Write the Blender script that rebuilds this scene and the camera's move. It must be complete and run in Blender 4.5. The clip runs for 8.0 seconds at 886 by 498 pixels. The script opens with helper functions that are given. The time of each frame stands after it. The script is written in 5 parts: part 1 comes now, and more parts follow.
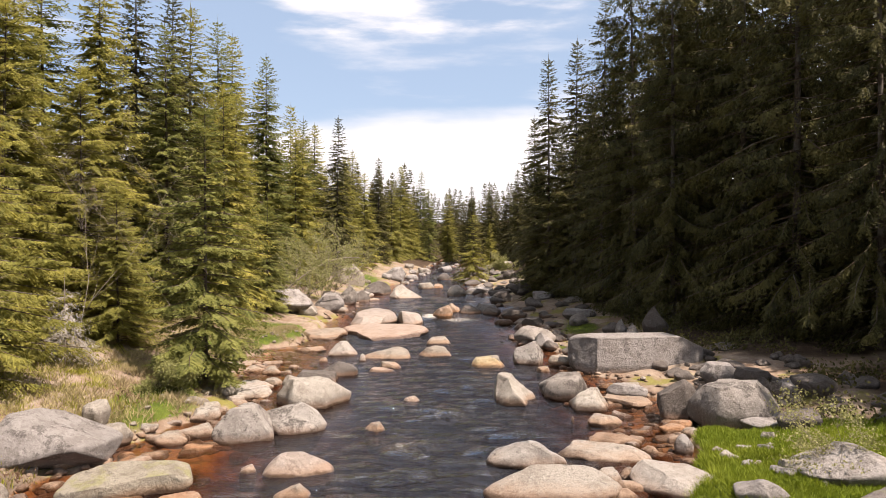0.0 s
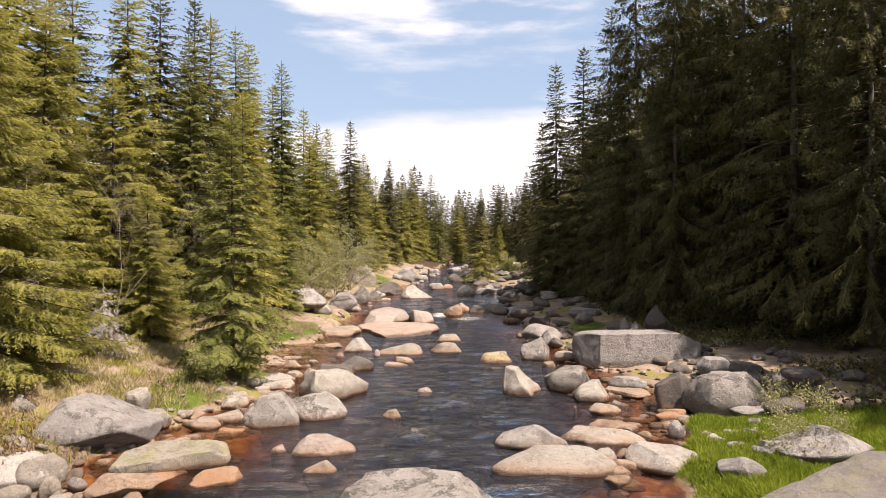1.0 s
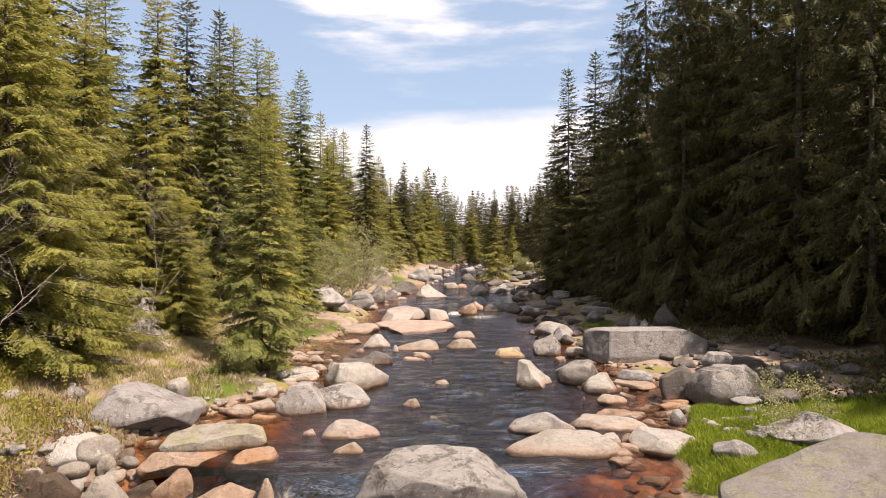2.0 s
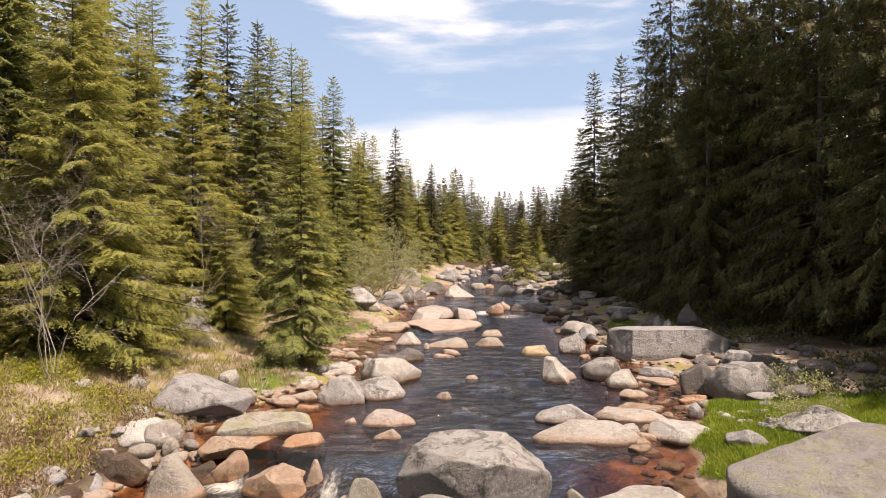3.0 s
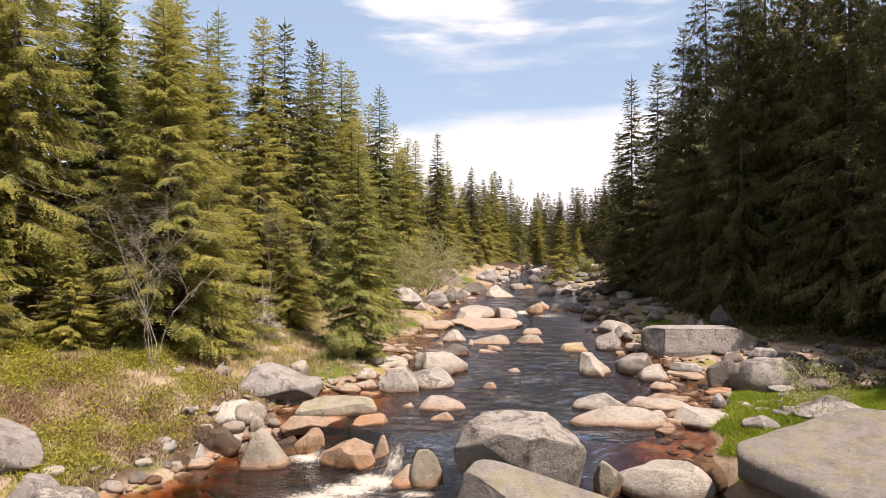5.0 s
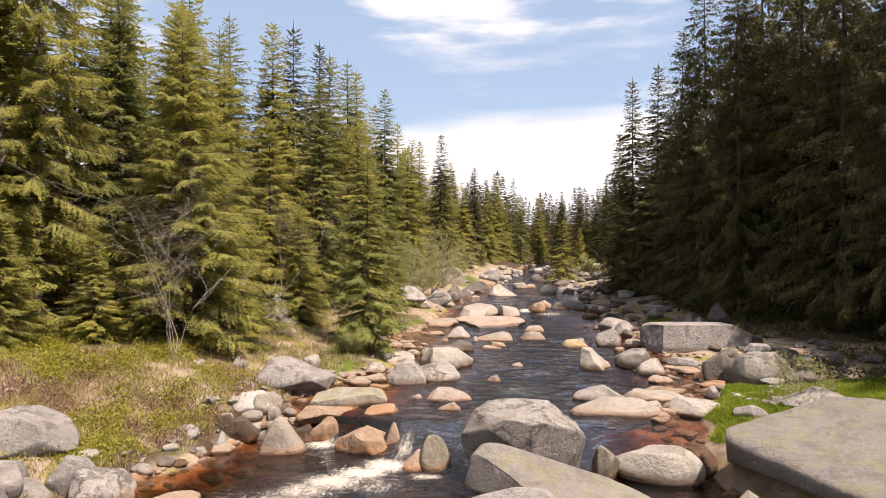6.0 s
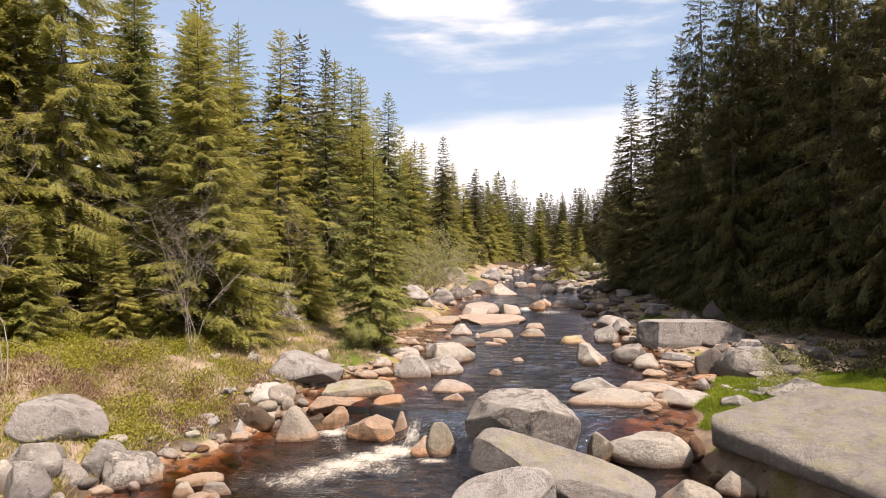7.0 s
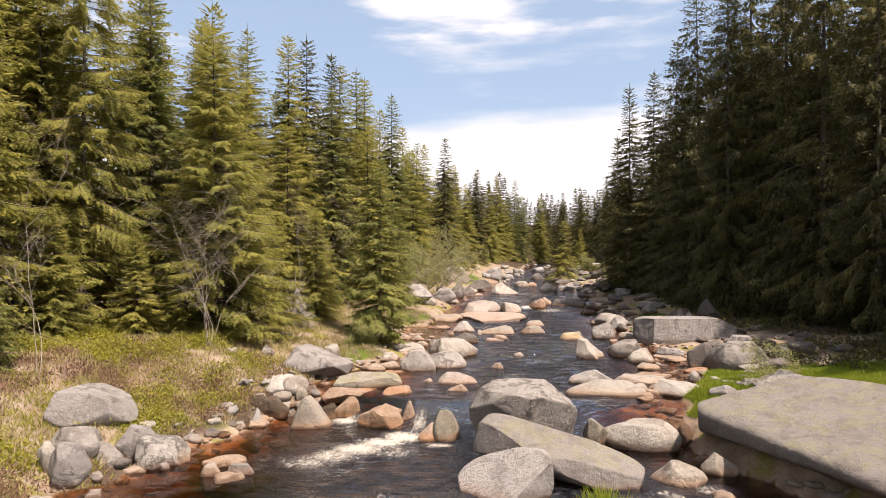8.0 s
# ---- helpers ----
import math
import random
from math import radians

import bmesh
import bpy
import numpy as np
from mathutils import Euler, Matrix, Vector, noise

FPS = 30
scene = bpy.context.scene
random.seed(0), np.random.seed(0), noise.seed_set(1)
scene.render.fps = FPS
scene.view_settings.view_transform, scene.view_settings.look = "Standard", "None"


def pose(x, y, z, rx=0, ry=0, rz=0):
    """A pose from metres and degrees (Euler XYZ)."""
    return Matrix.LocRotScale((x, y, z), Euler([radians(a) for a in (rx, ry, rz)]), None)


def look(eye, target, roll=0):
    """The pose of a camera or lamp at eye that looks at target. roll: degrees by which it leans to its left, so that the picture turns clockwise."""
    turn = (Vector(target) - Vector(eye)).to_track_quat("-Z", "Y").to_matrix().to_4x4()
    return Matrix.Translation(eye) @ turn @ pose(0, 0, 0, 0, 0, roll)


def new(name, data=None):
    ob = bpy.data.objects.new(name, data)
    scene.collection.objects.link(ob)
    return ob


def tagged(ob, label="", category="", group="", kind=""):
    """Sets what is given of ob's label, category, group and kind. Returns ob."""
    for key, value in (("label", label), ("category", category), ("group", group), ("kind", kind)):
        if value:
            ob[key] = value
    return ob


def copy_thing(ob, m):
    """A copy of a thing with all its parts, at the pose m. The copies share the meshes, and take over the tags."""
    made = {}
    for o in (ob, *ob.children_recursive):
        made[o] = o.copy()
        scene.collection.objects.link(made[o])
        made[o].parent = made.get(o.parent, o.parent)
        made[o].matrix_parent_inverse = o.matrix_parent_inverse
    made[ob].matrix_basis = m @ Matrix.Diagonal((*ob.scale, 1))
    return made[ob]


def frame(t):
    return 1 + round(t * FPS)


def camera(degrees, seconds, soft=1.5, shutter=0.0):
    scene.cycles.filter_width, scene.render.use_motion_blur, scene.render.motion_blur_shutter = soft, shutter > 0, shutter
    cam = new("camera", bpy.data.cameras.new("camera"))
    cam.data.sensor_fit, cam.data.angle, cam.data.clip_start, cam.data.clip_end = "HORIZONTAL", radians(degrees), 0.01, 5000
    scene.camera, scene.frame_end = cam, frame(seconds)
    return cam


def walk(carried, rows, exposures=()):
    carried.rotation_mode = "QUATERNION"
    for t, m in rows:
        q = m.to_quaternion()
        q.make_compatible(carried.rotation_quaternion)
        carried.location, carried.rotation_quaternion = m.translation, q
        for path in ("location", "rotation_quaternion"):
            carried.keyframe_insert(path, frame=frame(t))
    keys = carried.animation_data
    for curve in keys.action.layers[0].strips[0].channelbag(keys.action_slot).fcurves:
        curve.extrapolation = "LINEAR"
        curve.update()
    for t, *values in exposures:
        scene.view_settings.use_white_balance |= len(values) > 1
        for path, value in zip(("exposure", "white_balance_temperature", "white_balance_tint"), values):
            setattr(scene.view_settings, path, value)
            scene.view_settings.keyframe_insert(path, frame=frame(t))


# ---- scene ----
cam = camera(66.4, 8.0, soft=0.8)
METRES, EYE, TILT, LEAN, TURN = 6.165, 2.82, 1.9, -0.65, 0.0
ROWS = [
    (0.0, 0.0, 0.0, 0.0, -0.02, -1.95, 0.52),
    (0.5, -0.0059, -0.0695, -0.0003, -0.0, -1.93, 0.53),
    (1.0, -0.007, -0.1409, 0.0038, 0.74, -1.84, 0.54),
    (1.5, -0.01, -0.2048, 0.0048, 1.14, -1.82, 0.58),
    (3.0, -0.0224, -0.4038, 0.0189, 4.09, -1.75, 0.68),
    (3.5, -0.025, -0.4671, 0.0289, 4.98, -1.74, 0.7),
    (4.0, -0.0274, -0.5328, 0.0396, 5.97, -1.73, 0.74),
    (4.5, -0.0304, -0.5898, 0.0419, 6.86, -1.72, 0.78),
    (6.0, -0.0329, -0.7513, 0.0425, 7.5, -1.72, 0.77),
    (6.5, -0.0328, -0.805, 0.0431, 7.54, -1.72, 0.78),
    (7.0, -0.0287, -0.8675, 0.0439, 7.58, -1.72, 0.77),
    (7.5, -0.0258, -0.9293, 0.0445, 7.61, -1.72, 0.78),
    (8.0, -0.0248, -0.9965, 0.0454, 7.65, -1.71, 0.79),
]
walk(cam, [(t, pose(0, 0, EYE, TILT, LEAN, TURN) @ pose(METRES * x, METRES * y, METRES * z, 90 + pitch, roll, yaw)) for t, x, y, z, yaw, pitch, roll in ROWS],
     exposures=[(0.0, 1.09, 6950, 17), (8.0, 1.09, 6950, 17)])


# ---- world and light ----
def make_world():
    world = bpy.data.worlds.new("sky")
    scene.world = world
    world.use_nodes = True
    nt = world.node_tree
    nt.nodes.clear()
    N, L = nt.nodes.new, nt.links.new
    out, bg = N("ShaderNodeOutputWorld"), N("ShaderNodeBackground")
    sky = N("ShaderNodeTexSky")
    sky.sky_type, sky.sun_disc = "NISHITA", False
    sky.sun_elevation, sky.sun_rotation = radians(SUN_ELEV), radians(SUN_TURN)
    sky.air_density, sky.dust_density, sky.ozone_density = 1.0, 0.6, 1.4
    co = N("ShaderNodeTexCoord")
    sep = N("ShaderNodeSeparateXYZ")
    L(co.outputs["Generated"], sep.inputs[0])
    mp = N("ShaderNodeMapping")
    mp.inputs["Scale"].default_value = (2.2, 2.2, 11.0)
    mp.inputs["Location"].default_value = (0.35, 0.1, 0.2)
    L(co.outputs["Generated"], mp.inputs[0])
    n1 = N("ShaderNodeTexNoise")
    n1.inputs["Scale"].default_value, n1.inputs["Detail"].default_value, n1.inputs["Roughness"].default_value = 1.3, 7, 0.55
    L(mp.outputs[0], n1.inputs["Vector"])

    def math_(op, a, b=None):
        m = N("ShaderNodeMath")
        m.operation, m.use_clamp = op, False
        for i, v in enumerate((a, b)):
            if v is None:
                continue
            if isinstance(v, (int, float)):
                m.inputs[i].default_value = v
            else:
                L(v, m.inputs[i])
        return m.outputs[0]

    def ramp(value, a, b):
        r = N("ShaderNodeMapRange")
        r.interpolation_type = "SMOOTHSTEP"
        L(value, r.inputs["Value"])
        r.inputs["From Min"].default_value, r.inputs["From Max"].default_value = a, b
        return r.outputs[0]

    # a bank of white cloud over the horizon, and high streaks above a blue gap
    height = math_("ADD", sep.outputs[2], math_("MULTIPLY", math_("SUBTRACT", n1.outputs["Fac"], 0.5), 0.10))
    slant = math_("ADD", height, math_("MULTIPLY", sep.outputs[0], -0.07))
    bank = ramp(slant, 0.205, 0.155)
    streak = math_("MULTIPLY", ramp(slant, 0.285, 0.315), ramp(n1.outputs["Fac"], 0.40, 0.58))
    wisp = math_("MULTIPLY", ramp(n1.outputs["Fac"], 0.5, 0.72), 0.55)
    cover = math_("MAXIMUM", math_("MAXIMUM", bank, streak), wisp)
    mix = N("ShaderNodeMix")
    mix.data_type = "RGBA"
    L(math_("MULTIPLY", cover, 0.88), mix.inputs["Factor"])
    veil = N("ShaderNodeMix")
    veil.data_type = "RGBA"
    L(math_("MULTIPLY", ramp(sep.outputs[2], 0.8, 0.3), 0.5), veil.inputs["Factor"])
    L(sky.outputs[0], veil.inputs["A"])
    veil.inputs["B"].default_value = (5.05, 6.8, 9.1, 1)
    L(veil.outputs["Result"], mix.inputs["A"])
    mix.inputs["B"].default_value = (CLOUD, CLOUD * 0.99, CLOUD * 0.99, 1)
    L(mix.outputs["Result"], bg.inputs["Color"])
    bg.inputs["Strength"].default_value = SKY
    L(bg.outputs[0], out.inputs[0])


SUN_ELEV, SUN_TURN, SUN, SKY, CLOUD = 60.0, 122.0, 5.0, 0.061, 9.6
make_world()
sun_data = bpy.data.lights.new("sun", "SUN")
sun_data.energy, sun_data.angle, sun_data.color = SUN, radians(0.55), (1.0, 0.89, 0.79)
sun_lamp = new("sun", sun_data)
_e, _a = radians(SUN_ELEV), radians(SUN_TURN)
sun_from = Vector((math.sin(_a) * math.cos(_e), math.cos(_a) * math.cos(_e), math.sin(_e)))
sun_lamp.matrix_world = look(sun_from * 60, (0, 0, 0))


# ---- materials ----
class Mat:
    """A small builder of node materials."""

    def __init__(self, name):
        self.m = bpy.data.materials.new(name)
        self.m.use_nodes = True
        self.nt = self.m.node_tree
        self.bsdf = self.nt.nodes["Principled BSDF"]
        self.out = self.nt.nodes["Material Output"]
        self.co = self.nt.nodes.new("ShaderNodeTexCoord")
        self.geo = self.nt.nodes.new("ShaderNodeNewGeometry")

    def node(self, kind, **values):
        n = self.nt.nodes.new(kind)
        for key, v in values.items():
            socket = n.inputs[key.replace("_", " ")]
            self.set(socket, v)
        return n

    def set(self, socket, v):
        if isinstance(v, bpy.types.NodeSocket):
            self.nt.links.new(v, socket)
        else:
            socket.default_value = v

    def noise(self, scale, detail=5.0, rough=0.6, vector=None, distortion=0.0):
        n = self.node("ShaderNodeTexNoise", Scale=scale, Detail=detail, Roughness=rough, Distortion=distortion)
        self.set(n.inputs["Vector"], vector or self.geo.outputs["Position"])
        return n.outputs["Fac"]

    def ramp(self, value, a, b, lo=0.0, hi=1.0):
        n = self.node("ShaderNodeMapRange", Value=value)
        n.interpolation_type = "SMOOTHSTEP"
        for i, v in zip((1, 2, 3, 4), (a, b, lo, hi)):
            self.set(n.inputs[i], v)
        return n.outputs[0]

    def mix(self, fac, a, b, blend="MIX"):
        n = self.nt.nodes.new("ShaderNodeMix")
        n.data_type, n.blend_type = "RGBA", blend
        for socket, v in ((n.inputs["Factor"], fac), (n.inputs["A"], a), (n.inputs["B"], b)):
            self.set(socket, (*v, 1) if isinstance(v, tuple) and len(v) == 3 else v)
        return n.outputs["Result"]

    def math(self, op, a, b=0.0):
        n = self.nt.nodes.new("ShaderNodeMath")
        n.operation = op
        self.set(n.inputs[0], a)
        self.set(n.inputs[1], b)
        return n.outputs[0]

    def attr(self, name):
        n = self.nt.nodes.new("ShaderNodeAttribute")
        n.attribute_name = name
        return n

    def rand(self):
        return self.nt.nodes.new("ShaderNodeObjectInfo").outputs["Random"]

    def bump(self, height, strength=0.5, distance=0.02):
        n = self.node("ShaderNodeBump", Strength=strength, Distance=distance, Height=height)
        self.set(self.bsdf.inputs["Normal"], n.outputs[0])
        return n.outputs[0]

    def finish(self, color, rough=0.8, spec=0.3):
        self.set(self.bsdf.inputs["Base Color"], color)
        self.set(self.bsdf.inputs["Roughness"], rough)
        self.set(self.bsdf.inputs["Specular IOR Level"], spec)
        return self.m


def rock_material(name, light, mid, lichen=0.3, stain=0.4, moss=0.0, wet=0.0):
    m = Mat(name)
    big = m.noise(1.1, 4)
    med = m.noise(5.0, 7, 0.68, None, 0.4)
    fine = m.noise(55.0, 5, 0.75)
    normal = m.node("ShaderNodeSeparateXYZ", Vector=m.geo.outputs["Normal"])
    # random tone, and top light put into colour: upward faces paler, steep ones duller
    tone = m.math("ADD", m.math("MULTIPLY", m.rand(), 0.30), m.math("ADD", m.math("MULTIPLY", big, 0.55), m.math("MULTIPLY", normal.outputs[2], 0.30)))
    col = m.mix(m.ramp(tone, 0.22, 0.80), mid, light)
    col = m.mix(m.ramp(m.noise(2.6, 6, 0.65, None, 0.8), 0.46, 0.62, 0.0, 0.45), col, tuple(c * k for c, k in zip(mid, (0.70, 0.64, 0.60))))
    # quartz and mica grain, small dark pits
    col = m.mix(m.ramp(fine, 0.48, 0.72, 0.0, 0.40), col, tuple(c * 0.5 for c in mid))
    col = m.mix(m.ramp(m.noise(120.0, 2, 0.5), 0.60, 0.72, 0.0, 0.35), col, tuple(min(0.8, c * 1.4) for c in light))
    pits = m.math("MULTIPLY", m.ramp(m.noise(20.0, 5, 0.75), 0.56, 0.62), m.ramp(med, 0.36, 0.52))
    col = m.mix(m.math("MULTIPLY", pits, 0.15 + 0.60 * lichen), col, (0.06, 0.052, 0.045))
    grit = m.noise(15.0, 6, 0.72)
    col = m.mix(m.ramp(grit, 0.36, 0.48, 0.32, 0.0), col, tuple(c * k for c, k in zip(mid, (0.60, 0.56, 0.52))))
    # black lichen in sharp-edged blotches, speckled with pale spots
    edge = 0.68 - 0.20 * lichen
    blotch = m.ramp(m.math("ADD", m.math("MULTIPLY", med, 0.62), m.math("MULTIPLY", big, 0.45)), edge, edge + 0.035)
    blotch = m.math("MULTIPLY", blotch, m.ramp(m.noise(42.0, 3, 0.65), 0.40, 0.50, 0.30, 1.0))
    col = m.mix(m.math("MULTIPLY", blotch, min(0.9, 0.30 + 0.7 * lichen)), col, (0.055, 0.048, 0.043))
    spots = m.ramp(m.noise(19.0, 4, 0.6), 0.60, 0.65)
    col = m.mix(m.math("MULTIPLY", spots, 0.35), col, tuple(min(0.72, c * 1.3) for c in light))
    # height over the water beside the stone: the stream drops below the rapids
    place = m.node("ShaderNodeSeparateXYZ", Vector=m.geo.outputs["Position"])
    level = m.math("ADD", m.ramp(m.math("SUBTRACT", place.outputs[1], m.ramp(place.outputs[0], -4.0, -1.0, 6.75, 5.3)), 0.0, 1.0, -0.42, 0.0), m.math("MULTIPLY", m.math("MAXIMUM", m.math("SUBTRACT", place.outputs[1], 19.0), 0.0), 0.0165))
    up = m.math("ADD", m.math("SUBTRACT", place.outputs[2], level), m.math("MULTIPLY", m.math("SUBTRACT", med, 0.5), 0.16))
    if stain:
        # iron-brown tide line left by the water
        col = m.mix(m.ramp(up, 0.16, 0.03, 0.0, 0.75 * stain), col, (0.33, 0.17, 0.08))
        col = m.mix(m.ramp(up, 0.055, 0.005, 0.0, 0.85), col, (0.075, 0.04, 0.02))
    if moss:
        patch = m.math("MULTIPLY", m.ramp(m.noise(3.1, 5, 0.7), 0.46, 0.60), m.ramp(normal.outputs[2], 0.35, 0.8))
        col = m.mix(m.math("MULTIPLY", patch, moss), col, (0.24, 0.24, 0.09))
    rise = m.math("ADD", m.math("MULTIPLY", med, 0.8), m.math("MULTIPLY", fine, 0.26))
    m.bump(m.math("ADD", rise, m.math("MULTIPLY", grit, 0.6)), 1.0, 0.065)
    return m.finish(col, m.ramp(up, 0.02, 0.08, 0.3, 0.85) if not wet else 0.3, 0.35)


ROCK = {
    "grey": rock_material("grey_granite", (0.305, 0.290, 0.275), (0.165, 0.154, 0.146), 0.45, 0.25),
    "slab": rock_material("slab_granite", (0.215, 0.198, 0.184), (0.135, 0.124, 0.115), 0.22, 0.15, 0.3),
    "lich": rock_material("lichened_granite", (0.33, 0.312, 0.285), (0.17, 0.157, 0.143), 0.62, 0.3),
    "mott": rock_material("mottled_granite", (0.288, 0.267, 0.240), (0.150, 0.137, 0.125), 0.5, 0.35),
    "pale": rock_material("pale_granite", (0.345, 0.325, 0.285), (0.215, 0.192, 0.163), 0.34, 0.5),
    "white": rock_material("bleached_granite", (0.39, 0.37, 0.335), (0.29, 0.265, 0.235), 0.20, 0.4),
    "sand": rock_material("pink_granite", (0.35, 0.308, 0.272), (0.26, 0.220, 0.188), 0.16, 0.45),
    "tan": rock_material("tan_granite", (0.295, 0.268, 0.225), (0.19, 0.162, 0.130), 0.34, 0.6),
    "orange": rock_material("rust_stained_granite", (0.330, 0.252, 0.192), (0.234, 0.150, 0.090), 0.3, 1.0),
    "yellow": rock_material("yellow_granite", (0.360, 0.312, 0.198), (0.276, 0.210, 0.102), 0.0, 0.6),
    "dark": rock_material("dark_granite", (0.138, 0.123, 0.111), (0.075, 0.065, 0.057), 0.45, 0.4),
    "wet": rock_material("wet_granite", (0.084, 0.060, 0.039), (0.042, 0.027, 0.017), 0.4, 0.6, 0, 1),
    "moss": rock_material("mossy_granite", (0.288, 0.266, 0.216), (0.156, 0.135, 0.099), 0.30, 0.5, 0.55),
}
ROCK_WORDS = {
    "grey": "weathered grey granite", "slab": "weathered grey granite", "lich": "black-lichened grey granite", "mott": "mottled grey-brown granite",
    "pale": "pale beige granite", "white": "sun-bleached whitish granite", "sand": "smooth pinkish granite",
    "tan": "tan water-worn granite", "orange": "rust-orange stained granite", "yellow": "yellowish stained granite",
    "dark": "dark brown-grey granite", "wet": "wet dark brown granite", "moss": "yellow-green mossy granite",
}


def leaf_material(name, dark, light, tip=None, glow=0.25):
    m = Mat(name)
    pick = m.geo.outputs["Random Per Island"]
    col = m.mix(pick, dark, light)
    col = m.mix(m.ramp(m.noise(0.9, 3), 0.35, 0.7, 0.0, 0.5), col, tip or light)
    col = m.mix(m.math("MULTIPLY", m.rand(), 0.35), col, tuple(c * k for c, k in zip(dark, (0.75, 1.0, 1.0))))
    m.finish(col, 0.65, 0.25)
    trans = m.node("ShaderNodeBsdfTranslucent", Color=m.mix(0.5, col, light))
    mixer = m.node("ShaderNodeMixShader", Fac=glow)
    m.nt.links.new(m.bsdf.outputs[0], mixer.inputs[1])
    m.nt.links.new(trans.outputs[0], mixer.inputs[2])
    m.nt.links.new(mixer.outputs[0], m.out.inputs["Surface"])
    return m.m


def wood_material(name, a, b):
    m = Mat(name)
    vec = m.node("ShaderNodeMapping", Vector=m.geo.outputs["Position"], Scale=(1.0, 1.0, 0.25)).outputs[0]
    n = m.noise(22.0, 5, 0.7, vec)
    col = m.mix(m.ramp(n, 0.35, 0.7), a, b)
    col = m.mix(m.ramp(m.noise(3.0, 4), 0.5, 0.65, 0, 0.5), col, (0.20, 0.20, 0.17))
    m.bump(n, 0.8, 0.02)
    return m.finish(col, 0.9, 0.2)


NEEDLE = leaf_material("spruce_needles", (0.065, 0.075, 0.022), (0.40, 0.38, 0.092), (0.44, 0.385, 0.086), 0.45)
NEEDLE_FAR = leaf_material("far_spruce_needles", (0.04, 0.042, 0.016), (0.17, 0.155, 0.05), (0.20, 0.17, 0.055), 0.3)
# darker needles: dark green trees, with the right bank's shade put into the colour
NEEDLE_DARK_SHADED = leaf_material("dark_shaded_spruce_needles", (0.014, 0.018, 0.008), (0.135, 0.132, 0.046), (0.23, 0.20, 0.06), 0.42)
NEEDLE_GREEN = leaf_material("green_spruce_needles", (0.045, 0.060, 0.020), (0.27, 0.285, 0.080), (0.32, 0.31, 0.078), 0.42)
NEEDLE_DEAD = leaf_material("dead_grey_twigs", (0.26, 0.225, 0.205), (0.44, 0.395, 0.36), None, 0.2)
GRASS = leaf_material("green_grass", (0.10, 0.15, 0.012), (0.26, 0.32, 0.030), (0.31, 0.32, 0.042), 0.4)
YOUNG = leaf_material("young_grass", (0.19, 0.19, 0.025), (0.38, 0.36, 0.06), (0.34, 0.29, 0.08), 0.4)
STRAW = leaf_material("dry_grass", (0.26, 0.20, 0.11), (0.46, 0.38, 0.23), (0.32, 0.29, 0.11), 0.3)
HEATH = leaf_material("bilberry_leaves", (0.19, 0.18, 0.018), (0.36, 0.33, 0.045), (0.29, 0.23, 0.07), 0.4)
HEATHER = leaf_material("dry_heather_stalks", (0.12, 0.068, 0.043), (0.28, 0.185, 0.125), (0.21, 0.12, 0.07), 0.2)
WILLOW = leaf_material("willow_leaves", (0.15, 0.165, 0.05), (0.36, 0.355, 0.15), (0.39, 0.36, 0.18), 0.4)
BARK = wood_material("spruce_bark", (0.05, 0.04, 0.032), (0.12, 0.10, 0.082))
TWIG = wood_material("dead_twig_bark", (0.07, 0.05, 0.036), (0.15, 0.115, 0.085))
BARE = wood_material("bare_grey_bark", (0.22, 0.19, 0.155), (0.40, 0.355, 0.305))


def ground_material():
    m = Mat("bank_soil")
    big, med, fine = m.noise(0.55, 5, 0.6), m.noise(3.2, 6, 0.65), m.noise(30.0, 5, 0.7)
    cover = m.attr("cover")
    sep = m.node("ShaderNodeSeparateColor", Color=cover.outputs["Color"])
    green, bed, shade = sep.outputs[0], sep.outputs[1], sep.outputs[2]
    straw = m.mix(m.ramp(med, 0.35, 0.65), (0.225, 0.168, 0.125), (0.335, 0.275, 0.215))
    straw = m.mix(m.ramp(big, 0.45, 0.65, 0, 0.6), straw, (0.194, 0.122, 0.079))
    straw = m.mix(m.ramp(m.noise(1.3, 5, 0.6), 0.52, 0.62, 0, 0.8), straw, (0.194, 0.187, 0.036))
    turf = m.mix(m.ramp(med, 0.35, 0.65), (0.050, 0.079, 0.010), (0.108, 0.144, 0.022))
    col = m.mix(m.ramp(m.math("ADD", green, m.math("MULTIPLY", m.math("SUBTRACT", med, 0.5), 0.6)), 0.35, 0.6), straw, turf)
    litter = m.mix(m.ramp(med, 0.35, 0.7), (0.040, 0.026, 0.017), (0.086, 0.061, 0.040))
    col = m.mix(m.ramp(shade, 0.2, 0.8), col, litter)
    cell = m.node("ShaderNodeTexVoronoi", Scale=5.5, Vector=m.geo.outputs["Position"])
    gravel = m.mix(m.node("ShaderNodeSeparateColor", Color=cell.outputs["Color"]).outputs[0], (0.144, 0.068, 0.029), (0.360, 0.209, 0.108))
    gravel = m.mix(m.ramp(med, 0.4, 0.65), gravel, (0.259, 0.122, 0.047))
    gravel = m.mix(m.ramp(cell.outputs["Distance"], 0.45, 0.75, 0, 0.6), gravel, (0.050, 0.025, 0.013))
    gravel = m.mix(m.ramp(big, 0.48, 0.6, 0, 0.8), gravel, (0.054, 0.032, 0.018))
    col = m.mix(m.ramp(m.math("ADD", bed, m.math("MULTIPLY", m.math("SUBTRACT", med, 0.5), 0.35)), 0.4, 0.6), col, gravel)
    col = m.mix(m.ramp(fine, 0.3, 0.75, 0, 0.35), col, (0.043, 0.032, 0.022))
    m.bump(m.math("ADD", med, m.math("MULTIPLY", fine, 0.4)), 0.9, 0.06)
    return m.finish(col, 0.95, 0.15)


